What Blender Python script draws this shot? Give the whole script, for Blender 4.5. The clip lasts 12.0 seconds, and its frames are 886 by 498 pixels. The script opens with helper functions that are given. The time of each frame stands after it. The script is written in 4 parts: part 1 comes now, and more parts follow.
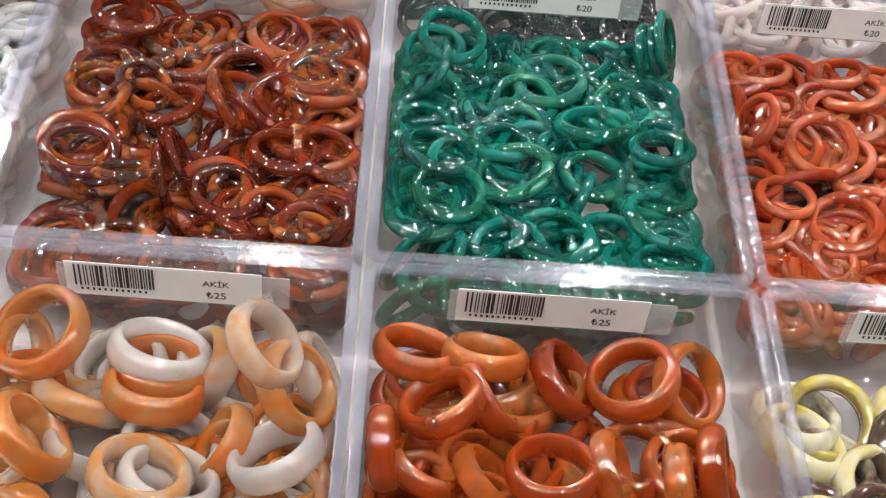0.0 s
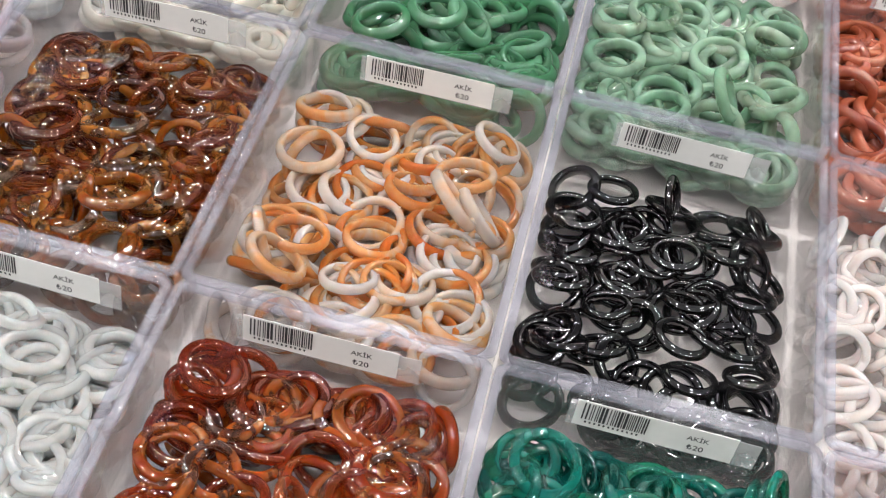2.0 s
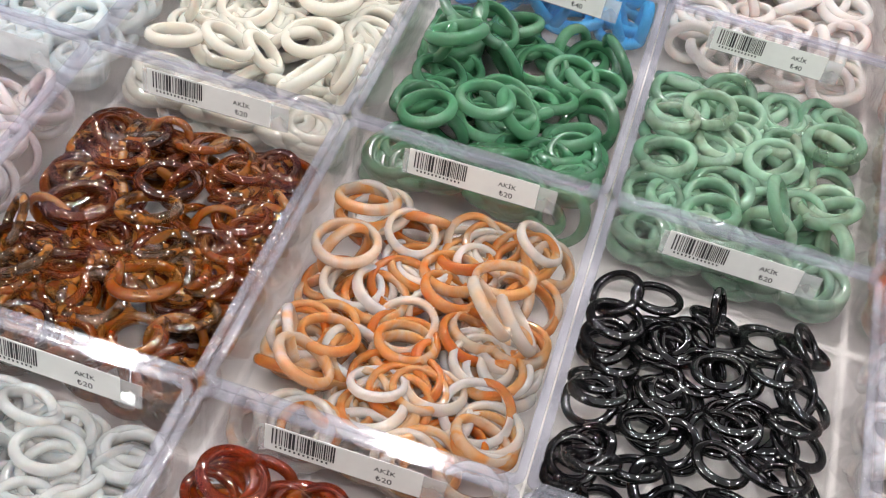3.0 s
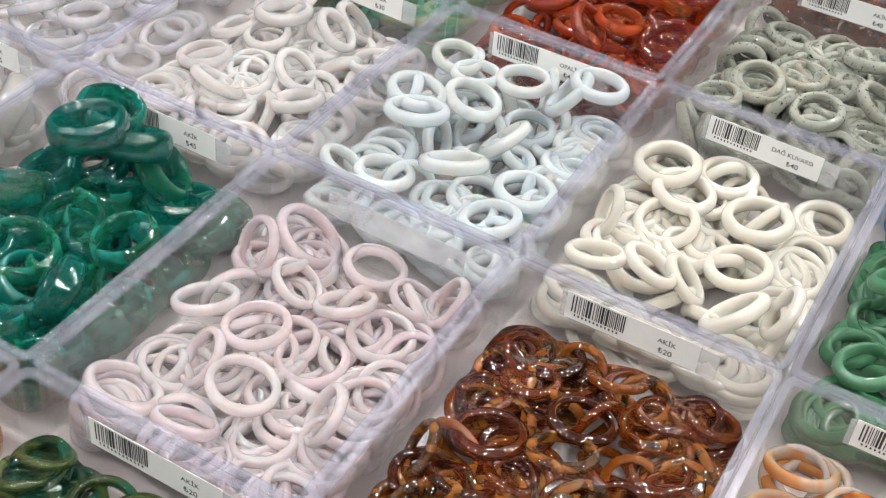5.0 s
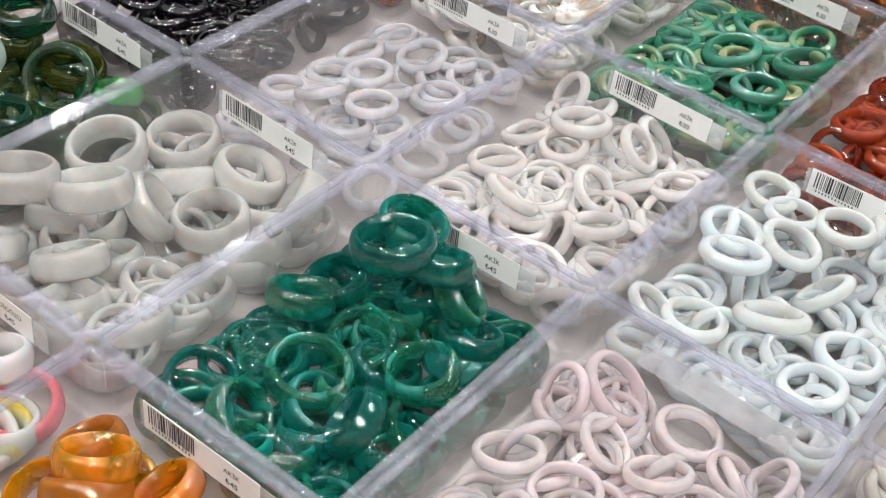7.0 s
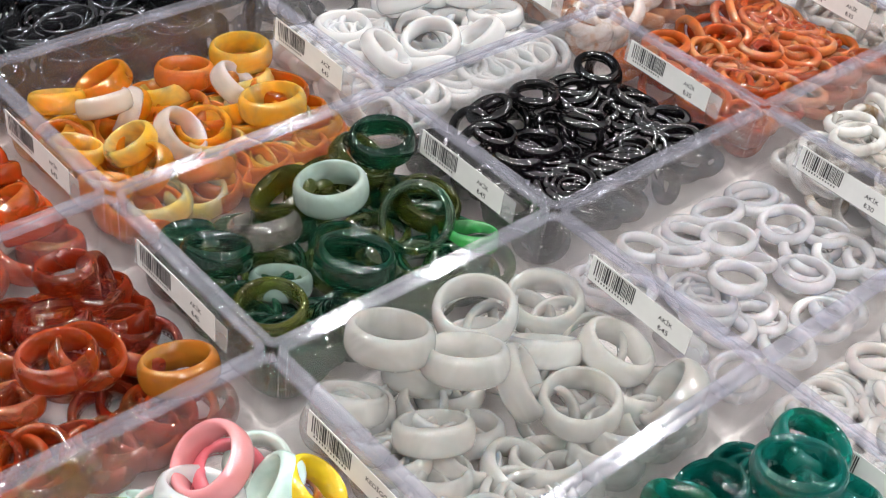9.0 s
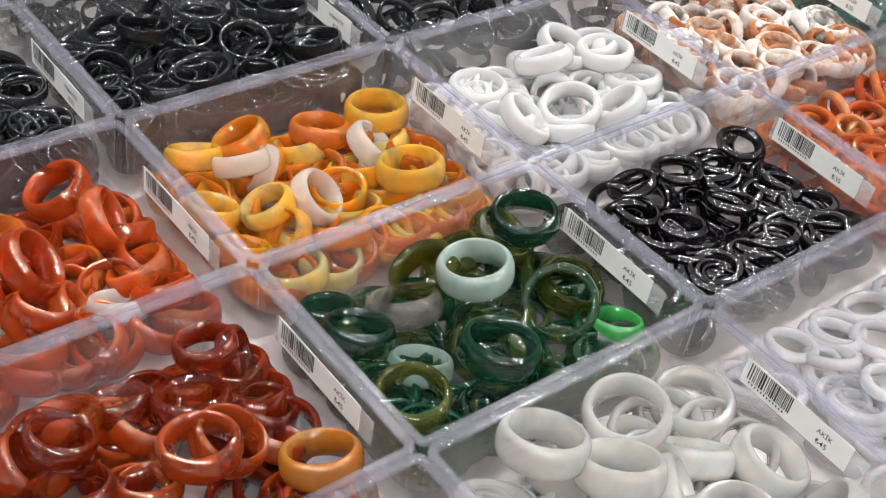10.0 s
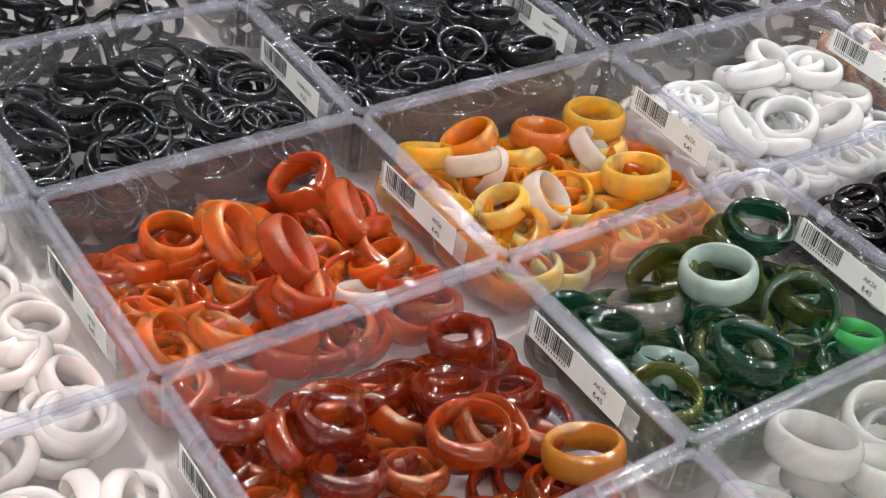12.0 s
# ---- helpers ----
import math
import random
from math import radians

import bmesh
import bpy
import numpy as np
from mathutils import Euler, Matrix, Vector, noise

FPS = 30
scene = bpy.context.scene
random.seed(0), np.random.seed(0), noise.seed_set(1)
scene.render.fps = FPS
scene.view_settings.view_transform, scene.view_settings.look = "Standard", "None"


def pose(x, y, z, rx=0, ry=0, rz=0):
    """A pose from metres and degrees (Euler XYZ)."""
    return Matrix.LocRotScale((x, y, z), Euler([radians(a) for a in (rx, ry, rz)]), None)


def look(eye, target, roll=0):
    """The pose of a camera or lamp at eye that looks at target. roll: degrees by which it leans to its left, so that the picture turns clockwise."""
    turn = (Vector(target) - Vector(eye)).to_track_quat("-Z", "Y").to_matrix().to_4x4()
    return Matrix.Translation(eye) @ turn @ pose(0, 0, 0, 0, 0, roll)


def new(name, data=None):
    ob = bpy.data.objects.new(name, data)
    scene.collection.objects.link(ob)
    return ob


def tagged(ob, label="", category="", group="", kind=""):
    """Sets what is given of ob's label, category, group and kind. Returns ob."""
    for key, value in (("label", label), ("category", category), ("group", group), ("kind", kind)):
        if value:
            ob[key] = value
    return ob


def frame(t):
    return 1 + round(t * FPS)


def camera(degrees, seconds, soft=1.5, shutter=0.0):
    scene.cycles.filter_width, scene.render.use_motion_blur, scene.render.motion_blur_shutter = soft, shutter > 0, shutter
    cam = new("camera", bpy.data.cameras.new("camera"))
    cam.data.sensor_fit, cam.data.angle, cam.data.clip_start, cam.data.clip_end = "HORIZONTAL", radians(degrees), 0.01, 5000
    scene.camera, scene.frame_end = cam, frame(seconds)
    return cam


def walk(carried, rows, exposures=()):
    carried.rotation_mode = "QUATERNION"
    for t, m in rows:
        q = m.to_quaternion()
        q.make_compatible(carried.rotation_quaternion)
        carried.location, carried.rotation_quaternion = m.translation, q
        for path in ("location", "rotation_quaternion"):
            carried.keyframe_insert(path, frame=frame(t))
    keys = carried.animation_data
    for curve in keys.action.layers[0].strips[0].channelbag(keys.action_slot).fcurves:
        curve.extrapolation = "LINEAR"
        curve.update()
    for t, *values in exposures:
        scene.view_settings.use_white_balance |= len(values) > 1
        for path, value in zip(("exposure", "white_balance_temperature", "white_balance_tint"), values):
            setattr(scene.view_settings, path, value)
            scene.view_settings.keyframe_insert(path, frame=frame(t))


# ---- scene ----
cam = camera(37.3, 12.0, soft=1.15)
PATH = [
    (0, (0.006, -0.358, 1.189), (0.089, 1.025, -0.253), 6.4),
    (0.5, (0.008, -0.342, 1.197), (0.064, 1.106, -0.181), 7.0),
    (1, (0.004, -0.317, 1.221), (0.049, 1.126, -0.164), 8.2),
    (1.5, (-0.001, -0.279, 1.243), (-0.044, 1.121, -0.185), 9.0),
    (2, (-0.002, -0.253, 1.252), (-0.112, 1.134, -0.184), 11.1),
    (2.5, (0.0, -0.235, 1.258), (-0.156, 1.152, -0.174), 11.6),
    (2.7, (0.0, -0.23, 1.26), (-0.171, 1.163, -0.164), 11.5),
    (4.3, (-0.063, -0.211, 1.256), (-0.496, 1.195, -0.1), 11.3),
    (4.5, (-0.058, -0.198, 1.256), (-0.608, 1.184, -0.08), 8.3),
    (5, (-0.076, -0.192, 1.249), (-0.715, 1.175, -0.063), 7.0),
    (5.5, (-0.092, -0.187, 1.248), (-0.789, 1.159, -0.057), 7.0),
    (6, (-0.113, -0.184, 1.248), (-0.858, 1.138, -0.055), 7.0),
    (6.5, (-0.133, -0.181, 1.248), (-0.925, 1.124, -0.044), 7.3),
    (6.7, (-0.143, -0.18, 1.247), (-0.949, 1.115, -0.046), 7.6),
    (8.3, (-0.216, -0.18, 1.245), (-1.225, 0.989, -0.026), 7.6),
    (8.5, (-0.227, -0.183, 1.246), (-1.25, 0.975, -0.024), 7.8),
    (9, (-0.255, -0.189, 1.252), (-1.309, 0.943, -0.016), 8.5),
    (9.5, (-0.277, -0.193, 1.253), (-1.359, 0.911, -0.016), 9.1),
    (10, (-0.305, -0.196, 1.259), (-1.409, 0.88, -0.015), 10.1),
    (10.5, (-0.33, -0.2, 1.261), (-1.461, 0.845, -0.015), 10.8),
    (11, (-0.352, -0.21, 1.262), (-1.519, 0.81, -0.002), 11.2),
    (11.5, (-0.352, -0.226, 1.251), (-1.554, 0.773, 0.002), 10.6),
    (12, (-0.334, -0.254, 1.238), (-1.533, 0.761, 0.0), 9.6),
]
walk(cam, [(t, look(eye, target, roll)) for t, eye, target, roll in PATH])

# ---- world, lights, exposure ----
RIM_Z = 0.950          # height of the box rims
BENCH_Z = 0.908        # top of the display bench
PX, PY = 0.1000, 0.1335  # pitch of the boxes
FLOOR_Z = BENCH_Z + 0.0025  # inside bottom of a box

world = bpy.data.worlds.new("world")
scene.world = world
scene.cycles.transparent_max_bounces = 32
world.use_nodes = True
world.node_tree.nodes["Background"].inputs[0].default_value = (0.80, 0.86, 1.0, 1)
world.node_tree.nodes["Background"].inputs[1].default_value = 0.25


# ---- materials ----
def shader(name):
    m = bpy.data.materials.new(name)
    m.use_nodes = True
    return m, m.node_tree.nodes, m.node_tree.links, m.node_tree.nodes["Principled BSDF"]


def plain(name, colour, rough=0.5, metal=0.0, grain=0.06, scale=60.0, bump=0.0):
    m, n, l, p = shader(name)
    tex, mix = n.new("ShaderNodeTexNoise"), n.new("ShaderNodeMix")
    coord = n.new("ShaderNodeTexCoord")
    l.new(coord.outputs["Object"], tex.inputs["Vector"])
    tex.inputs["Scale"].default_value, tex.inputs["Detail"].default_value = scale, 6
    mix.data_type = "RGBA"
    mix.inputs[6].default_value = (*[c * (1 - grain) for c in colour], 1)
    mix.inputs[7].default_value = (*[min(1, c * (1 + grain)) for c in colour], 1)
    l.new(tex.outputs["Fac"], mix.inputs[0])
    l.new(mix.outputs[2], p.inputs["Base Color"])
    p.inputs["Roughness"].default_value, p.inputs["Metallic"].default_value = rough, metal
    if bump:
        b = n.new("ShaderNodeBump")
        b.inputs["Strength"].default_value, b.inputs["Distance"].default_value = bump, 0.001
        l.new(tex.outputs["Fac"], b.inputs["Height"])
        l.new(b.outputs[0], p.inputs["Normal"])
    return m


def glow(name, colour, strength):
    m, n, l, p = shader(name)
    p.inputs["Base Color"].default_value = (0.8, 0.8, 0.8, 1)
    p.inputs["Emission Color"].default_value = (*colour, 1)
    p.inputs["Emission Strength"].default_value = strength
    return m


def acrylic(name, tint, haze, haze_colour, rough, mirror=0.03):
    """Clear moulded plastic: it lets light straight through, mirrors by Fresnel, with a scuffed gloss. The pale haze
    paints in inner reflections on walls and rims; on the tape it is frosting.
    """
    m, n, l, p = shader(name)
    n.remove(p)
    out = n["Material Output"]
    clear, gloss, haze_diffuse = n.new("ShaderNodeBsdfTransparent"), n.new("ShaderNodeBsdfGlossy"), n.new("ShaderNodeBsdfDiffuse")
    clear.inputs[0].default_value = (*tint, 1)
    gloss.inputs["Color"].default_value = (1, 1, 1, 1)
    haze_diffuse.inputs["Color"].default_value = (*haze_colour, 1)
    face, a, b = n.new("ShaderNodeLayerWeight"), n.new("ShaderNodeMixShader"), n.new("ShaderNodeMixShader")
    face.inputs["Blend"].default_value = 0.5
    power, fres = n.new("ShaderNodeMath"), n.new("ShaderNodeMath")
    power.operation, power.inputs[1].default_value = "POWER", 5.0
    fres.operation, fres.inputs[1].default_value, fres.inputs[2].default_value = "MULTIPLY_ADD", 0.55, mirror
    l.new(face.outputs["Facing"], power.inputs[0])
    l.new(power.outputs[0], fres.inputs[0])
    coord, tex, ramp = n.new("ShaderNodeTexCoord"), n.new("ShaderNodeTexNoise"), n.new("ShaderNodeMapRange")
    tex.inputs["Scale"].default_value, tex.inputs["Detail"].default_value = 45, 8
    l.new(coord.outputs["Object"], tex.inputs["Vector"])
    ramp.inputs["From Min"].default_value, ramp.inputs["From Max"].default_value = 0.3, 0.75
    ramp.inputs["To Min"].default_value, ramp.inputs["To Max"].default_value = haze * 0.6, haze * 1.5
    l.new(tex.outputs["Fac"], ramp.inputs["Value"])
    rr = n.new("ShaderNodeMapRange")
    rr.inputs["To Min"].default_value, rr.inputs["To Max"].default_value = rough * 0.5, rough * 1.6
    l.new(tex.outputs["Fac"], rr.inputs["Value"])
    l.new(rr.outputs[0], gloss.inputs["Roughness"])
    l.new(ramp.outputs[0], a.inputs[0])
    l.new(clear.outputs[0], a.inputs[1])
    l.new(haze_diffuse.outputs[0], a.inputs[2])
    l.new(fres.outputs[0], b.inputs[0])
    l.new(a.outputs[0], b.inputs[1])
    l.new(gloss.outputs[0], b.inputs[2])
    l.new(b.outputs[0], out.inputs["Surface"])
    return m


def stone(name, colours, glowing=0.5, clear=0.0, bands=2.0, rough=0.06, speckle=None, vary=0.7, radius=0.003):
    """Polished stone: each ring picks its own stretch of the colours, with clouds and bands drawn through it."""
    m, n, l, p = shader(name)
    info, coord = n.new("ShaderNodeObjectInfo"), n.new("ShaderNodeTexCoord")
    shift, scale = n.new("ShaderNodeVectorMath"), n.new("ShaderNodeVectorMath")
    scale.operation = "MULTIPLY"
    comb = n.new("ShaderNodeCombineXYZ")
    mul = n.new("ShaderNodeMath")
    mul.operation, mul.inputs[1].default_value = "MULTIPLY", 37.0
    l.new(info.outputs["Random"], mul.inputs[0])
    for i in range(3):
        l.new(mul.outputs[0], comb.inputs[i])
    l.new(coord.outputs["Object"], shift.inputs[0])
    l.new(comb.outputs[0], shift.inputs[1])
    cloud, fine = n.new("ShaderNodeTexNoise"), n.new("ShaderNodeTexNoise")
    cloud.inputs["Scale"].default_value, cloud.inputs["Detail"].default_value = 38.0 * bands, 3
    cloud.inputs["Distortion"].default_value = 1.2
    fine.inputs["Scale"].default_value, fine.inputs["Detail"].default_value = 420.0, 4
    l.new(shift.outputs[0], cloud.inputs["Vector"])
    l.new(shift.outputs[0], fine.inputs["Vector"])
    # position along the ramp: the ring's own value plus clouds plus a little grain
    a, b, c = n.new("ShaderNodeMath"), n.new("ShaderNodeMath"), n.new("ShaderNodeMath")
    a.operation = b.operation = c.operation = "MULTIPLY_ADD"
    a.inputs[1].default_value, a.inputs[2].default_value = vary, (1 - vary) / 2 - 0.55
    l.new(info.outputs["Random"], a.inputs[0])
    b.inputs[1].default_value = 1.0
    l.new(cloud.outputs["Fac"], b.inputs[0])
    l.new(a.outputs[0], b.inputs[2])
    c.inputs[1].default_value = 0.10
    l.new(fine.outputs["Fac"], c.inputs[0])
    l.new(b.outputs[0], c.inputs[2])
    ramp = n.new("ShaderNodeValToRGB")
    r = ramp.color_ramp
    while len(r.elements) < len(colours):
        r.elements.new(0.5)
    for i, col in enumerate(colours):
        r.elements[i].position = i / max(1, len(colours) - 1)
        r.elements[i].color = (*col, 1)
    l.new(c.outputs[0], ramp.inputs[0])
    colour = ramp.outputs[0]
    if speckle:
        sp, rng, mix = n.new("ShaderNodeTexNoise"), n.new("ShaderNodeMapRange"), n.new("ShaderNodeMix")
        sp.inputs["Scale"].default_value = 700
        l.new(shift.outputs[0], sp.inputs["Vector"])
        rng.inputs["From Min"].default_value, rng.inputs["From Max"].default_value = 0.62, 0.70
        l.new(sp.outputs["Fac"], rng.inputs["Value"])
        mix.data_type = "RGBA"
        l.new(rng.outputs[0], mix.inputs[0])
        l.new(colour, mix.inputs[6])
        mix.inputs[7].default_value = (*speckle, 1)
        colour = mix.outputs[2]
    # the body: milky inside, partly seen through by refraction; over it the polish
    p.inputs["Roughness"].default_value = 0.5
    p.inputs["Specular IOR Level"].default_value = 0.0
    p.inputs["Subsurface Weight"].default_value = glowing
    p.inputs["Subsurface Radius"].default_value = (1.0, 0.8, 0.7)
    p.inputs["Subsurface Scale"].default_value = radius
    l.new(colour, p.inputs["Base Color"])
    bend, seen, polish = n.new("ShaderNodeBsdfRefraction"), n.new("ShaderNodeBsdfTransparent"), n.new("ShaderNodeBsdfGlossy")
    pale = min(colours[-2]) > 0.5
    thin, tint = n.new("ShaderNodeGamma"), n.new("ShaderNodeHueSaturation")
    thin.inputs["Gamma"].default_value = 0.2 if pale else 0.45
    tint.inputs["Saturation"].default_value = 1.0 if pale else 1.3
    l.new(colour, thin.inputs["Color"])
    l.new(thin.outputs[0], tint.inputs["Color"])
    l.new(tint.outputs[0], bend.inputs["Color"])
    l.new(tint.outputs[0], seen.inputs["Color"])
    bend.inputs["IOR"].default_value, bend.inputs["Roughness"].default_value = (1.25, 0.2) if pale else (1.4, 0.12)
    polish.inputs["Color"].default_value = (1, 1, 1, 1)
    polish.inputs["Roughness"].default_value = rough
    m0, m2, m3 = n.new("ShaderNodeMixShader"), n.new("ShaderNodeMixShader"), n.new("ShaderNodeMixShader")
    m0.inputs[0].default_value = 0.22
    l.new(bend.outputs[0], m0.inputs[1])
    l.new(seen.outputs[0], m0.inputs[2])
    cloudy = n.new("ShaderNodeMapRange")  # clearer and cloudier patches
    cloudy.inputs["From Min"].default_value, cloudy.inputs["From Max"].default_value = 0.3, 0.7
    cloudy.inputs["To Min"].default_value, cloudy.inputs["To Max"].default_value = clear * (1.15 if pale else 0.9), min(0.92, clear * (1.5 if pale else 2.1))
    l.new(cloud.outputs["Fac"], cloudy.inputs["Value"])
    l.new(cloudy.outputs[0], m2.inputs[0])
    l.new(p.outputs[0], m2.inputs[1])
    l.new(m0.outputs[0], m2.inputs[2])
    face, power, fres = n.new("ShaderNodeLayerWeight"), n.new("ShaderNodeMath"), n.new("ShaderNodeMath")
    face.inputs["Blend"].default_value = 0.5
    power.operation, power.inputs[1].default_value = "POWER", 5.0
    fres.operation, fres.inputs[1].default_value, fres.inputs[2].default_value = "MULTIPLY_ADD", 0.7, 0.11
    l.new(face.outputs["Facing"], power.inputs[0])
    l.new(power.outputs[0], fres.inputs[0])
    l.new(fres.outputs[0], m3.inputs[0])
    l.new(m2.outputs[0], m3.inputs[1])
    l.new(polish.outputs[0], m3.inputs[2])
    l.new(m3.outputs[0], n["Material Output"].inputs["Surface"])
    return m


# faint pinkish haze stands in for reflections inside the walls
M_ACRYLIC = acrylic("clear_acrylic", (0.985, 0.983, 0.985), 0.018, (0.86, 0.84, 0.84), 0.012)
# lilac tint and haze paint in the light refracted along the rims
M_EDGE_LIGHT = acrylic("acrylic_edge_light_tint", (0.88, 0.88, 0.925), 0.11, (0.68, 0.68, 0.76), 0.11, 0.03)
M_LABEL = plain("label_paper", (0.78, 0.78, 0.76), 0.55, grain=0.04, scale=300)
M_TAPE = acrylic("label_tape", (0.92, 0.93, 0.94), 0.30, (0.8, 0.8, 0.8), 0.2)
M_INK = plain("label_ink", (0.03, 0.03, 0.035), 0.6)
M_BENCH = plain("bench_white_laminate", (0.86, 0.81, 0.78), 0.35, grain=0.05, scale=25, bump=0.02)
# unseen walls and ceiling, kept dark to hold ambient light down
M_WALL = plain("unseen_wall_dark", (0.24, 0.23, 0.22), 0.8, scale=4, bump=0.05)
M_CEIL = plain("unseen_ceiling_dark", (0.20, 0.20, 0.21), 0.85, scale=5, bump=0.05)
M_FLOOR = plain("shop_floor_tile", (0.35, 0.33, 0.31), 0.4, scale=6)
M_RAIL = plain("track_metal", (0.05, 0.05, 0.05), 0.4, metal=0.6)
M_LED = glow("led_lamp", (1.0, 0.985, 0.97), 280.0)

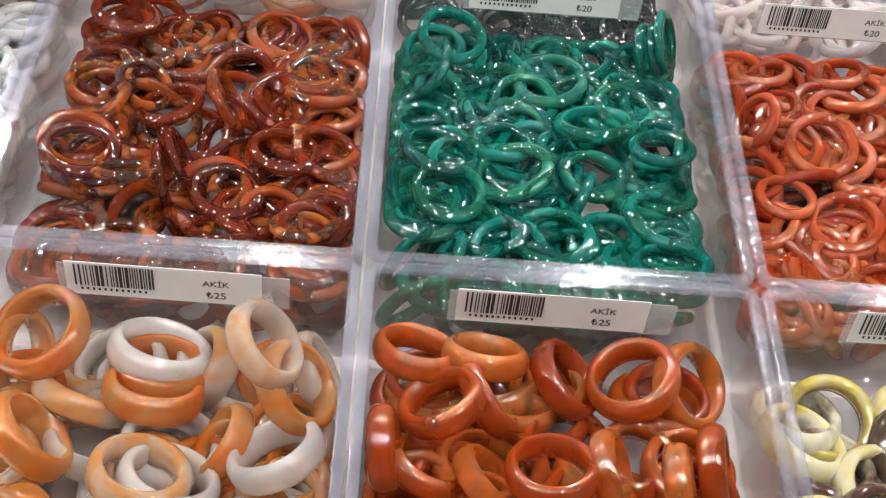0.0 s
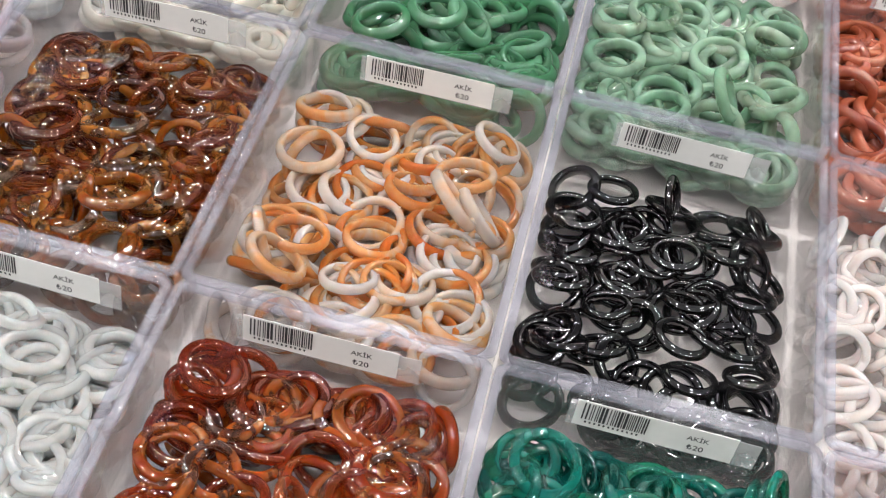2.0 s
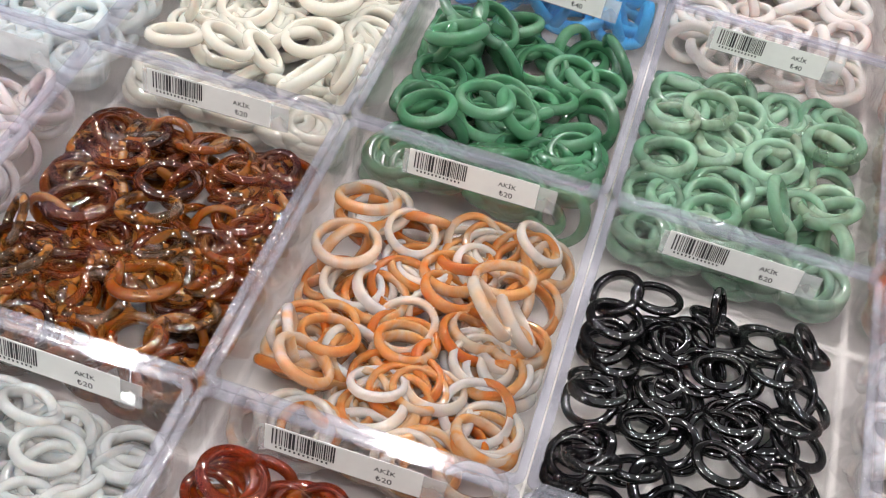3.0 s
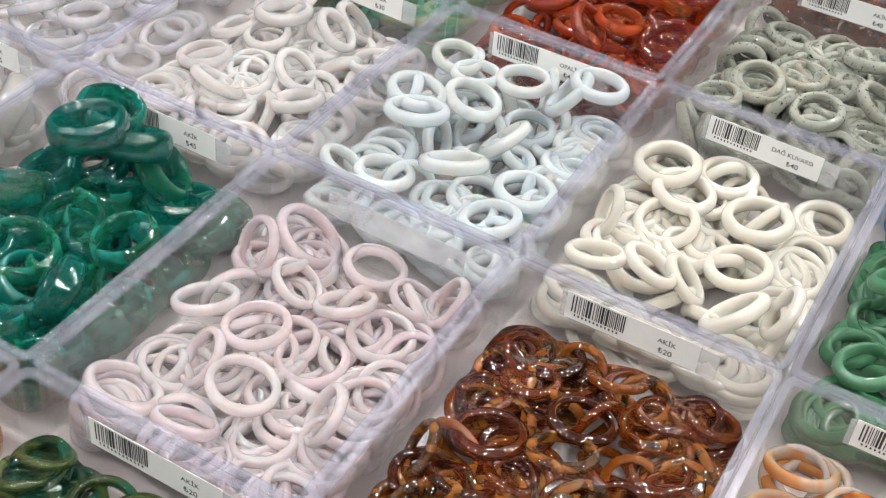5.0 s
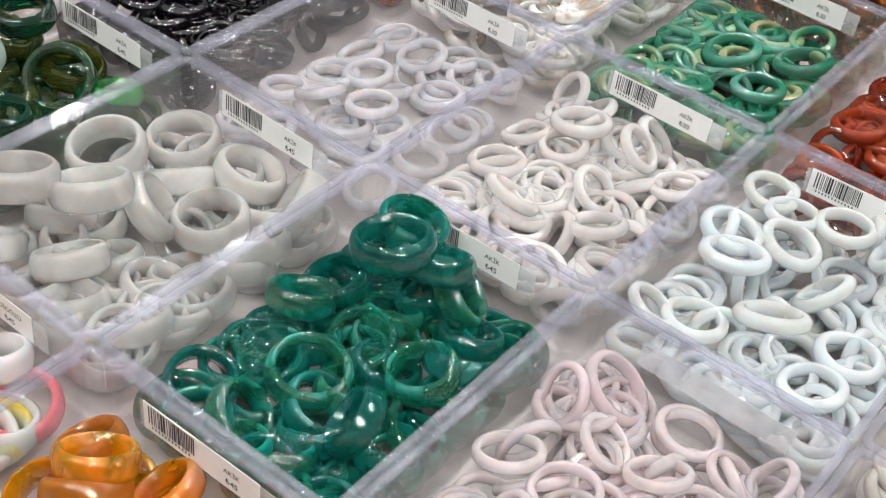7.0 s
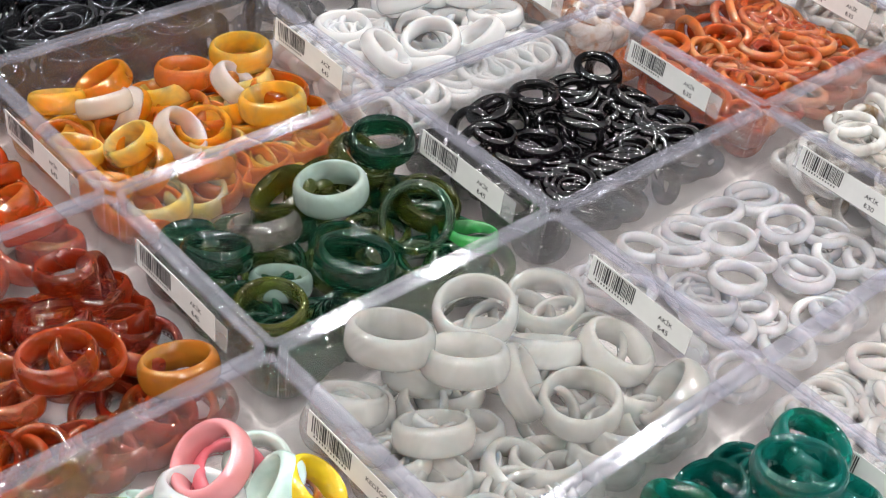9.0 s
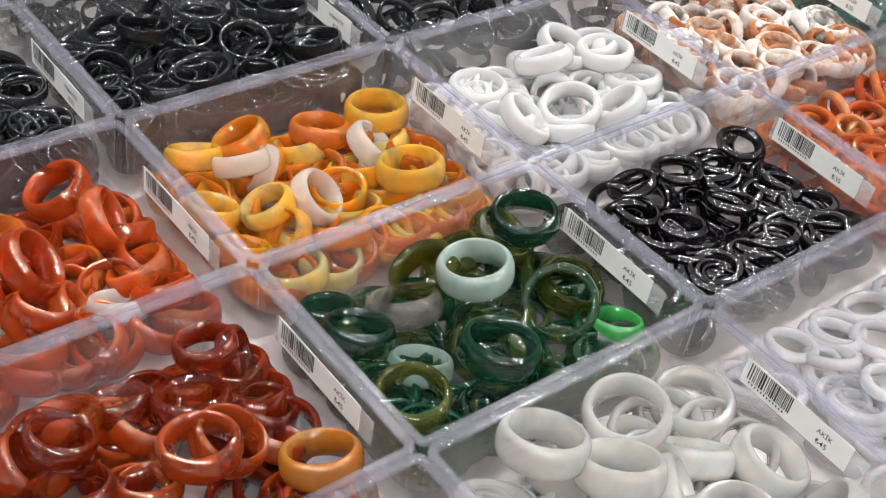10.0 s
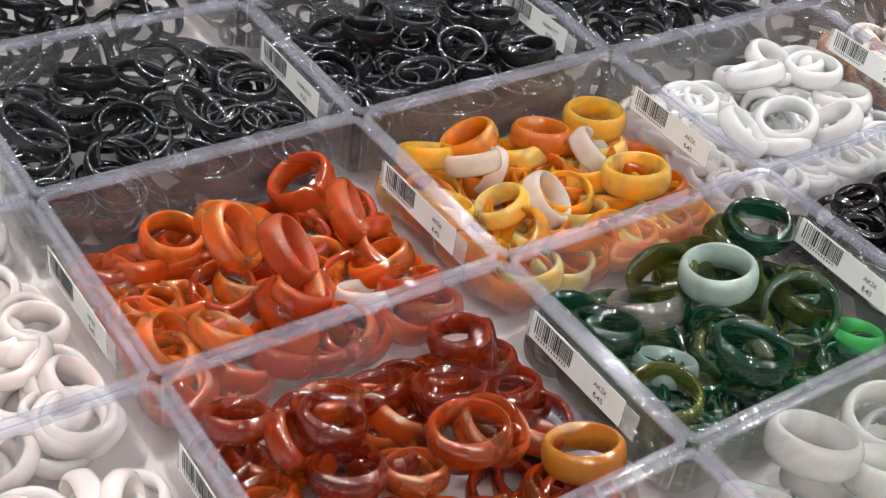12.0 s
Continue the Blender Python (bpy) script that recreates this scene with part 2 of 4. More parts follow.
# stones: colours run from dark to light along each ramp
S = {
    "brown_red": stone("brown_red_agate", [(0.0281, 0.00616, 0.0032), (0.131, 0.0139, 0.0032), (0.262, 0.0293, 0.0048), (0.374, 0.0577, 0.008), (0.431, 0.108, 0.016), (0.0936, 0.0385, 0.024), (0.543, 0.308, 0.224)], .45, 0.4, 2.2),
    "brown": stone("dark_brown_agate", [(0.012, 0.00578, 0.004), (0.07, 0.0132, 0.0032), (0.17, 0.0289, 0.004), (0.27, 0.0619, 0.0048), (0.38, 0.14, 0.024), (0.06, 0.0289, 0.008), (0.5, 0.33, 0.24)], .40, 0.4, 2.4),
    "teal": stone("teal_green_agate", [(0, 0.0632, 0.0592), (0.0036, 0.152, 0.131), (0.009, 0.252, 0.198), (0.0144, 0.216, 0.118), (0.054, 0.38, 0.329)], .45, 0.42, 1.6),
    "orange_red": stone("orange_red_agate", [(0.34, 0.0263, 0.0056), (0.468, 0.0525, 0.0084), (0.561, 0.09, 0.0175), (0.595, 0.165, 0.056)], .5, 0.38, 1.5),
    "white_orange": stone("white_and_orange_agate", [(0.60, 0.13, 0.015), (0.66, 0.20, 0.03), (0.70, 0.34, 0.12), (0.74, 0.60, 0.48), (0.76, 0.70, 0.66), (0.76, 0.72, 0.70)], .6, 0.46, 1.6, vary=.9),
    "orange": stone("orange_agate", [(0.306, 0.0298, 0.0048), (0.468, 0.0638, 0.008), (0.594, 0.111, 0.0144), (0.648, 0.17, 0.028), (0.666, 0.289, 0.096)], .5, 0.38, 1.4),
    "mixed_dark": stone("mixed_dark_agate", [(.015, .015, .015), (.12, .07, .04), (.60, .48, .10), (.70, .66, .50), (.08, .04, .03)], .3, .1, 1.6, vary=.95),
    "clear_white": stone("clear_white_agate", [(0.761, 0.761, 0.751), (0.811, 0.811, 0.801), (0.831, 0.831, 0.825)], .5, 0.5, 1.4),
    "dark_green": stone("dark_green_agate", [(.006, .02, .012), (.008, .05, .03), (.01, .11, .06), (.05, .10, .02), (.16, .20, .06), (.02, .12, .07)], .4, 0.45, 1.6, vary=.8),
    "moss_green": stone("moss_green_agate", [(0.00442, 0.0319, 0.0168), (0.00663, 0.0638, 0.0327), (0.00884, 0.117, 0.0561), (0.0331, 0.0952, 0.0187), (0.133, 0.16, 0.0374), (0.00663, 0.0952, 0.0467), (0.243, 0.34, 0.224)], .4, 0.5, 1.3, vary=.9),
    "yellow": stone("yellow_orange_agate", [(0.575, 0.108, 0.009), (0.875, 0.288, 0.009), (0.9, 0.504, 0.009), (0.9, 0.648, 0.036)], .5, 0.5, 1.2),
    "cats_eye": stone("cats_eye_glass", [(.70, .16, .20), (.78, .30, .33), (.70, .75, .72), (.42, .62, .55), (.80, .60, .04), (.78, .70, .08), (.25, .50, .06), (.74, .78, .80), (.60, .22, .03)], .4, .05, .3, vary=1.6),
    "carnelian": stone("red_brown_carnelian", [(0.14, 0.012, 0.004), (0.259, 0.024, 0.0056), (0.389, 0.0429, 0.008), (0.497, 0.0733, 0.0112), (0.562, 0.146, 0.024)], .5, 0.42, 1.3),
    "carnelian_orange": stone("orange_carnelian", [(0.332, 0.027, 0.0048), (0.51, 0.052, 0.0072), (0.714, 0.104, 0.0112), (0.765, 0.177, 0.02), (0.739, 0.291, 0.072)], .5, 0.42, 1.3),
    "amber": stone("amber_orange_and_white_agate", [(0.575, 0.12, 0.009), (0.825, 0.228, 0.0108), (0.9, 0.36, 0.0135), (0.9, 0.504, 0.045), (0.9, 0.696, 0.198), (0.9, 0.888, 0.504)], .55, 0.42, 1.1, vary=.9),
    "white": stone("milky_white_agate", [(0.687, 0.684, 0.683), (0.722, 0.717, 0.718), (0.74, 0.74, 0.74)], .6, 0.22, 1.0),
    "cloud_white": stone("cloudy_white_agate", [(0.742, 0.732, 0.702), (0.791, 0.781, 0.751), (0.821, 0.811, 0.801)], .6, 0.5, 1.0),
    "lilac": stone("pale_lilac_agate", [(0.751, 0.732, 0.781), (0.801, 0.781, 0.821), (0.821, 0.811, 0.841)], .5, 0.5, 1.0),
    "rose_white": stone("pale_rose_quartz", [(0.781, 0.732, 0.716), (0.821, 0.781, 0.766), (0.835, 0.811, 0.801)], .6, 0.42, 1.0),
    "pink": stone("pale_pink_agate", [(0.83, 0.672, 0.728), (0.86, 0.73, 0.757), (0.88, 0.787, 0.795), (0.87, 0.806, 0.805)], .6, 0.45, 1.2),
    "opalite": stone("opalite", [(0.681, 0.75, 0.785), (0.736, 0.798, 0.818), (0.773, 0.816, 0.818), (0.764, 0.788, 0.727)], .6, 0.36, 1.0),
    "cream": stone("cream_quartz", [(0.651, 0.617, 0.535), (0.685, 0.654, 0.574), (0.702, 0.674, 0.601)], .65, 0.16, 1.0),
    "jade_grey": stone("grey_green_jade", [(0.14, 0.147, 0.119), (0.238, 0.252, 0.21), (0.322, 0.336, 0.287), (0.28, 0.252, 0.189)], .4, .1, 1.6, speckle=(0.035, 0.035, 0.028)),
    "aventurine": stone("green_aventurine", [(0.028, 0.12, 0.052), (0.056, 0.2, 0.096), (0.096, 0.264, 0.144)], .45, 0.25, 1.4),
    "pale_green": stone("pale_green_jade", [(0.187, 0.374, 0.246), (0.289, 0.476, 0.34), (0.374, 0.544, 0.408), (0.442, 0.527, 0.391)], .55, 0.4, 1.2),
    "green_mix": stone("green_agate", [(.005, .06, .04), (.01, .14, .08), (.02, .22, .12), (.14, .26, .12), (.34, .36, .18)], .4, .2, 1.4),
    "blue": stone("bright_blue_howlite", [(.01, .16, .42), (.02, .26, .58), (.05, .36, .68)], .3, .0, 1.5),
    "black": stone("black_onyx", [(0.0015, 0.0015, 0.002), (0.0025, 0.0025, 0.003), (0.005, 0.005, 0.005)], .0, .0, 1.0, rough=.07),
    "grey_mix": stone("grey_and_white_agate", [(.20, .17, .14), (.42, .40, .37), (.60, .58, .55), (.76, .75, .73), (.80, .79, .77), (.40, .28, .16)], .45, .2, 1.6, vary=.9),
    "brown_white": stone("brown_and_white_banded_agate", [(.10, .04, .02), (.32, .10, .03), (.50, .24, .12), (.66, .58, .52), (.78, .74, .70), (.24, .20, .18)], .45, .12, 2.4, vary=.8),
    "olive": stone("olive_green_agate", [(.05, .07, .01), (.10, .12, .015), (.18, .20, .04)], .35, 0.6, 1.2),
    "smoke": stone("smoky_clear_agate", [(0.18, 0.17, 0.14), (0.3, 0.28, 0.25), (0.4, 0.38, 0.34)], .4, 0.65, 1.2),
    "jade": stone("pale_celadon_agate", [(0.24, 0.34, 0.3), (0.36, 0.47, 0.42), (0.48, 0.58, 0.53)], .6, 0.3, 1.2),
    "bright": stone("bright_green_agate", [(.01, .20, .03), (.02, .34, .06), (.06, .42, .10)], .4, .3, 1.2),
    "pale": stone("pale_peach_agate", [(0.76, 0.62, 0.48), (0.78, 0.69, 0.60), (0.80, 0.74, 0.69)], .6, 0.45, 1.0),
    "honey": stone("honey_brown_agate", [(.36, .07, .01), (.46, .14, .015), (.52, .24, .03)], .45, .3, 1.2),
    "cat_pink": stone("pink_cats_eye", [(.62, .22, .24), (.72, .32, .33), (.78, .42, .42)], .4, .0, .8),
    "cat_white": stone("opalescent_white_glass", [(0.732, 0.771, 0.811), (0.801, 0.811, 0.821), (0.831, 0.821, 0.811)], .5, 0.3, .8),
    "cat_aqua": stone("pale_aqua_cats_eye", [(.36, .54, .50), (.52, .68, .63), (.68, .80, .76)], .4, .0, 2.5),
    "cat_yellow": stone("yellow_cats_eye", [(.66, .44, .01), (.78, .58, .02), (.82, .68, .05)], .45, .1, .8),
    "cat_orange": stone("orange_brown_cats_eye", [(.40, .10, .02), (.55, .18, .03), (.62, .26, .05)], .45, .2, .8),
    "cat_green": stone("lime_green_cats_eye", [(.16, .38, .03), (.28, .52, .06), (.40, .62, .12)], .45, .1, .8),
    "red_jasper": stone("brick_red_jasper", [(0.176, 0.03, 0.014), (0.288, 0.0562, 0.021), (0.352, 0.0825, 0.035)], .2, .0, 1.4),
    "rosy": stone("pale_pinkish_quartz", [(0.84, 0.72, 0.69), (0.9, 0.82, 0.79), (0.92, 0.87, 0.85)], .6, 0.32, 1.0),
}


def hematite():
    m, n, l, p = shader("hematite")
    info, ramp = n.new("ShaderNodeObjectInfo"), n.new("ShaderNodeValToRGB")
    ramp.color_ramp.elements[0].color, ramp.color_ramp.elements[1].color = (.05, .054, .058, 1), (.20, .21, .225, 1)
    l.new(info.outputs["Random"], ramp.inputs[0])
    l.new(ramp.outputs[0], p.inputs["Base Color"])
    tex, rng = n.new("ShaderNodeTexNoise"), n.new("ShaderNodeMapRange")
    tex.inputs["Scale"].default_value = 300
    rng.inputs["To Min"].default_value, rng.inputs["To Max"].default_value = 0.05, 0.11
    l.new(tex.outputs["Fac"], rng.inputs["Value"])
    l.new(rng.outputs[0], p.inputs["Roughness"])
    p.inputs["Metallic"].default_value = 0.9
    return m


S["hematite"] = hematite()


# ---- helpers of this scene ----
def mesh_of(name, bm, material, smooth=False):
    me = bpy.data.meshes.new(name)
    bm.to_mesh(me)
    bm.free()
    me.materials.append(material)
    if smooth:
        for poly in me.polygons:
            poly.use_smooth = True
    return me


def part(name, data, parent, label="", m=None):
    ob = new(name, data)
    ob.parent = parent
    if m is not None:
        ob.matrix_basis = m
    if label:
        tagged(ob, label)
    return ob


def add_box(bm, x0, x1, y0, y1, z0, z1):
    v = [bm.verts.new((x, y, z)) for z in (z0, z1) for x, y in ((x0, y0), (x1, y0), (x1, y1), (x0, y1))]
    for f in ((3, 2, 1, 0), (4, 5, 6, 7), (0, 1, 5, 4), (1, 2, 6, 5), (2, 3, 7, 6), (3, 0, 4, 7)):
        bm.faces.new([v[i] for i in f])


def slab(name, x0, x1, y0, y1, z0, z1, material, label, category, bevel=0.0):
    bm = bmesh.new()
    add_box(bm, x0, x1, y0, y1, z0, z1)
    if bevel:
        bmesh.ops.bevel(bm, geom=bm.edges[:], offset=bevel, segments=2, affect="EDGES")
    return tagged(new(name, mesh_of(name, bm, material)), label, category, kind="structure")


def rounded(x0, x1, y0, y1, r, steps=4):
    """Corner-rounded rectangle, anticlockwise."""
    out = []
    for cx, cy, a0 in ((x1 - r, y1 - r, 0), (x0 + r, y1 - r, 90), (x0 + r, y0 + r, 180), (x1 - r, y0 + r, 270)):
        for i in range(steps + 1):
            a = radians(a0 + 90 * i / steps)
            out.append((cx + r * math.cos(a), cy + r * math.sin(a)))
    return out


def tube_of_loops(bm, loops, closed):
    rings = [[bm.verts.new(p) for p in loop] for loop in loops]
    pairs = list(zip(rings, rings[1:])) + ([(rings[-1], rings[0])] if closed else [])
    for a, b in pairs:
        for i in range(len(a)):
            j = (i + 1) % len(a)
            bm.faces.new((a[i], a[j], b[j], b[i]))
    return rings


# ---- the room ----
# unseen shell: walls and ceiling added for reflections and low bounce light
slab("floor", -3.5, 3.0, -2.5, 3.0, -0.1, 0.0, M_FLOOR, "grey tiled shop floor", "floor")
slab("ceiling", -3.5, 3.0, -2.5, 3.0, 2.7, 2.8, M_CEIL, "unseen dark grey ceiling added to limit bounced light", "ceiling")
slab("wall_north", -3.5, 3.0, 3.0, 3.1, 0, 2.7, M_WALL, "unseen grey wall added to close reflections", "wall")
slab("wall_south", -3.5, 3.0, -2.6, -2.5, 0, 2.7, M_WALL, "unseen grey wall added to close reflections", "wall")
slab("wall_west", -3.6, -3.5, -2.5, 3.0, 0, 2.7, M_WALL, "unseen grey wall added to close reflections", "wall")
slab("wall_east", 3.0, 3.1, -2.5, 3.0, 0, 2.7, M_WALL, "unseen grey wall added to close reflections", "wall")


def bench():
    b = tagged(new("display_bench"), "long white laminate display bench carrying acrylic boxes", "bench")
    x0, x1, y0, y1 = -0.93, 0.23, -0.29, 0.56
    bm = bmesh.new()
    add_box(bm, x0, x1, y0, y1, BENCH_Z - 0.03, BENCH_Z)
    bmesh.ops.bevel(bm, geom=bm.edges[:], offset=0.002, segments=2, affect="EDGES")
    part("top", mesh_of("bench_top", bm, M_BENCH), b)
    bm = bmesh.new()
    add_box(bm, x0 + 0.05, x1 - 0.05, y0 + 0.05, y1 - 0.05, 0, BENCH_Z - 0.03)
    part("plinth", mesh_of("bench_plinth", bm, M_BENCH), b)


bench()


def track_light(x0, x1, y, z, count):
    """A rail under the ceiling with a row of small bright LED heads."""
    t = tagged(new("track_light"), "black ceiling track with a row of white LED spot heads", "track light", "ceiling track lights")
    bm = bmesh.new()
    add_box(bm, x0, x1, y - 0.02, y + 0.02, z + 0.06, z + 0.09)
    part("rail", mesh_of("rail", bm, M_RAIL), t)
    for xx in (x0 + 0.2, x1 - 0.2):
        bm = bmesh.new()
        add_box(bm, xx - 0.01, xx + 0.01, y - 0.01, y + 0.01, z + 0.09, 2.7)
        part("hanger", mesh_of("hanger", bm, M_RAIL), t)
    bm = bmesh.new()
    bmesh.ops.create_cone(bm, cap_ends=True, segments=16, radius1=LED_R + 0.006, radius2=LED_R * 0.7, depth=0.06)
    head = mesh_of("head", bm, M_RAIL)
    bm = bmesh.new()
    bmesh.ops.create_cone(bm, cap_ends=True, segments=16, radius1=LED_R, radius2=LED_R, depth=0.004)
    disc = mesh_of("led", bm, M_LED)
    for i in range(count):
        x = x0 + (x1 - x0) * (i + 0.5) / count
        h = part("head", head, t, m=pose(x, y, z + 0.03))
        part("led", disc, h, "bright white LED face", m=pose(0, 0, -0.033))


LED_R = 0.025
for ty in (-0.46, -0.27, 0.66, 0.85):
    track_light(-1.75, 1.15, ty, 1.85, 8)


# ---- acrylic boxes with their price labels ----
BW, BD, WALL_T = 0.0992, 0.1327, 0.0027  # outer size, wall thickness
BOX_H = RIM_Z - BENCH_Z


def box_meshes():
    hx, hy = BW / 2, BD / 2

    def loop(inset, r, z):
        return [(x, y, z) for x, y in rounded(-hx + inset, hx - inset, -hy + inset, hy - inset, r)]
    t, top, low = WALL_T, BOX_H - 0.0022, 0.0025
    bm = bmesh.new()  # walls, slightly drafted towards the bottom
    tube_of_loops(bm, [loop(0.0006, .0035, low + .0001), loop(0.0, .004, top), loop(t, .002, top), loop(t, .0018, low + .0001)], True)
    shell = mesh_of("box_shell", bm, M_ACRYLIC)
    bm = bmesh.new()
    r = tube_of_loops(bm, [loop(0.0010, .0033, 0.0), loop(0.0006, .0035, low)], False)
    bm.faces.new(r[0][::-1])
    bm.faces.new(r[1])
    base = mesh_of("box_base", bm, M_ACRYLIC)
    bm = bmesh.new()  # rounded rim
    z = BOX_H
    tube_of_loops(bm, [loop(-.0001, .004, top + .0002), loop(-.0001, .004, z - .0006), loop(.0001, .004, z - .0002), loop(.0005, .0036, z),
                       loop(t - .0005, .0024, z), loop(t - .0001, .002, z - .0002), loop(t + .0001, .002, z - .0006), loop(t + .0001, .002, top + .0002)], True)
    rim = mesh_of("box_rim", bm, M_EDGE_LIGHT)
    return shell, base, rim


SHELL, BASE, RIM = box_meshes()
LW, LH = 0.049, 0.0118  # price label


def label_meshes():
    bm = bmesh.new()
    add_box(bm, 0, LW, -0.0002, 0, 0, LH)
    paper = mesh_of("label_paper", bm, M_LABEL)
    bm = bmesh.new()
    add_box(bm, -0.002, LW + 0.007, 0.0001, 0.0003, -0.0006, LH - 0.001)
    tape = mesh_of("label_tape", bm, M_TAPE)
    rng = random.Random(5)
    bm = bmesh.new()
    x = 0.0022
    while x < 0.0215:
        w = rng.choice((.0003, .0003, .0005, .0008))
        add_box(bm, x, x + w, -0.0003, -0.00025, 0.0034, LH - 0.0008)
        x += w + rng.choice((.0003, .0004, .0007))
    bars = mesh_of("barcode", bm, M_INK)
    bm = bmesh.new()
    for i in range(12):
        x = 0.0035 + i * 0.00145
        add_box(bm, x, x + .0006, -0.0003, -0.00025, 0.0018, 0.0027)
    digits = mesh_of("printed_number", bm, M_INK)
    return paper, tape, bars, digits


PAPER, TAPE, BARS, DIGITS = label_meshes()
WORDS = {}


def words(text, size):
    """Lettering as a flat mesh, centred, standing in the xz plane and facing -y."""
    if (text, size) not in WORDS:
        cu = bpy.data.curves.new("lettering", "FONT")
        cu.body, cu.size, cu.align_x, cu.offset = text, size, "CENTER", size * 0.012
        ob = new("lettering", cu)
        me = bpy.data.meshes.new_from_object(ob.evaluated_get(bpy.context.evaluated_depsgraph_get()))
        bpy.data.objects.remove(ob)
        me.transform(pose(0, 0, 0, 90))
        me.materials.clear()
        me.materials.append(M_INK)
        WORDS[text, size] = me
    return WORDS[text, size]


def acrylic_box(col, row, what, price, content):
    rng = random.Random(col * 31 + row * 7)
    cx, cy = (col + 0.5) * PX, (row - 0.5) * PY
    b = tagged(new("acrylic_box"), f"clear acrylic box of {content}", "acrylic box", "acrylic boxes on the bench")
    b.location = (cx, cy, BENCH_Z)
    part("shell", SHELL, b)
    part("base", BASE, b)
    part("rim", RIM, b, "clear moulded rim with bluish edge light painted in")
    if what is None:
        return b
    lx = -BW / 2 + 0.0242 + rng.uniform(-.002, .003)
    m = pose(lx, BD / 2 - WALL_T - 0.0007, BOX_H - 0.0042 - LH + rng.uniform(-.001, .001), 0, rng.uniform(-1.6, 1.6), 0)
    if not what:  # only the empty strip is left
        part("tape", TAPE, b, "empty clear label strip", m)
        return b
    lab = part("price_label", PAPER, b, f"white paper price label reading {what} {price}", m)
    part("tape", TAPE, lab)
    tagged(part("barcode", BARS, lab, "black printed barcode"), kind="stuff")
    tagged(part("printed_number", DIGITS, lab), kind="stuff")
    part("lettering", words(what, 0.0028), lab, m=pose(LW - 0.0115 if len(what) < 8 else LW - 0.0125, -0.00025, 0.0062))
    part("lettering", words(price, 0.0033), lab, m=pose(LW - 0.0115, -0.00025, 0.0018))
    return b


# ---- rings ----
def ring_mesh(name, r_out, thick, width, dome, material, seg=36, prof=9):
    """A finger ring round the z axis: flat inside with eased edges, outside domed (dome 1) to flat (dome 0)."""
    bm = bmesh.new()
    section, h, ri = [], width / 2, r_out - thick
    for i in range(prof):  # outside, from the lower edge to the upper
        s = -1 + 2 * i / (prof - 1)
        round_off = 1 - math.sqrt(max(0, 1 - (abs(s) ** 2.4) * 0.96))
        flat_off = 0.16 * abs(s) ** 8
        section.append((r_out - thick * 0.86 * (dome * round_off + (1 - dome) * flat_off), s * h * (0.985 if abs(s) == 1 else 1)))
    for s in (0.9, 0.0, -0.9):  # inside, back down
        section.append((ri + (0.10 * thick if s == 0 else 0.02 * thick) * (1 if s else -0.3), s * h))
    loops = [[(r * math.cos(a), r * math.sin(a), z) for r, z in section] for a in (2 * math.pi * k / seg for k in range(seg))]
    tube_of_loops(bm, loops, True)
    bmesh.ops.recalc_face_normals(bm, faces=bm.faces[:])
    return mesh_of(name, bm, material, smooth=True)


# shape: outer radius, wall thickness, width, dome, tilt habit
SHAPES = {
    "thin": (0.0110, 0.0031, 0.0037, 1.0),
    "slim": (0.0120, 0.0028, 0.0045, 0.9),
    "medium": (0.0124, 0.0037, 0.0054, 1.0),
    "wide": (0.0124, 0.0033, 0.0080, 0.95),
    "broad": (0.0133, 0.0031, 0.0102, 0.95),
    "band": (0.0122, 0.0014, 0.0068, 0.3),
    "bandthin": (0.0126, 0.0015, 0.0050, 0.35),
}
GX, GY, CELL = 96, 128, 0.001
SINK = {"wide": 0.0085, "broad": 0.0090}  # how far a ring settles between its neighbours
ANG = np.linspace(0, 2 * math.pi, 48, endpoint=False)
FILLERS = {"broad": 30, "wide": 30, "medium": 30, "slim": 20, "thin": 12, "band": 30, "bandthin": 12}  # rings for the lowest layer
MESHES = {}


def ring_set(stone_name, shape):
    key = (stone_name, shape)
    if key not in MESHES:
        r, t, w, d = SHAPES[shape]
        MESHES[key] = [ring_mesh("ring_" + stone_name, r * f, t * g, w * k, d, S[stone_name]) for f, g, k in ((1, 1, 1), (.93, .95, 1.1), (1.06, 1.05, .92), (.88, 1.0, 1.0))]
    return MESHES[key]


def hull(shape, scale, rot):
    """Points on the ring's skin, turned, for resting it on what lies below."""
    r, t, w, d = SHAPES[shape]
    pts = []
    for rr, zz in ((r, 0), (r - t * .3, w * .42), (r - t * .3, -w * .42), (r - t, w * .45), (r - t, -w * .45), (r - t * .6, w * .48), (r - t * .6, -w * .48)):
        pts.append(np.stack([rr * np.cos(ANG), rr * np.sin(ANG), np.full_like(ANG, zz)], 1))
    return np.concatenate(pts) * scale @ np.array(rot.to_3x3()).T


def tilt_matrix(tilt, azimuth, spin):
    return (Matrix.Rotation(azimuth, 3, "Z") @ Matrix.Rotation(tilt, 3, "Y") @ Matrix.Rotation(spin, 3, "Z"))


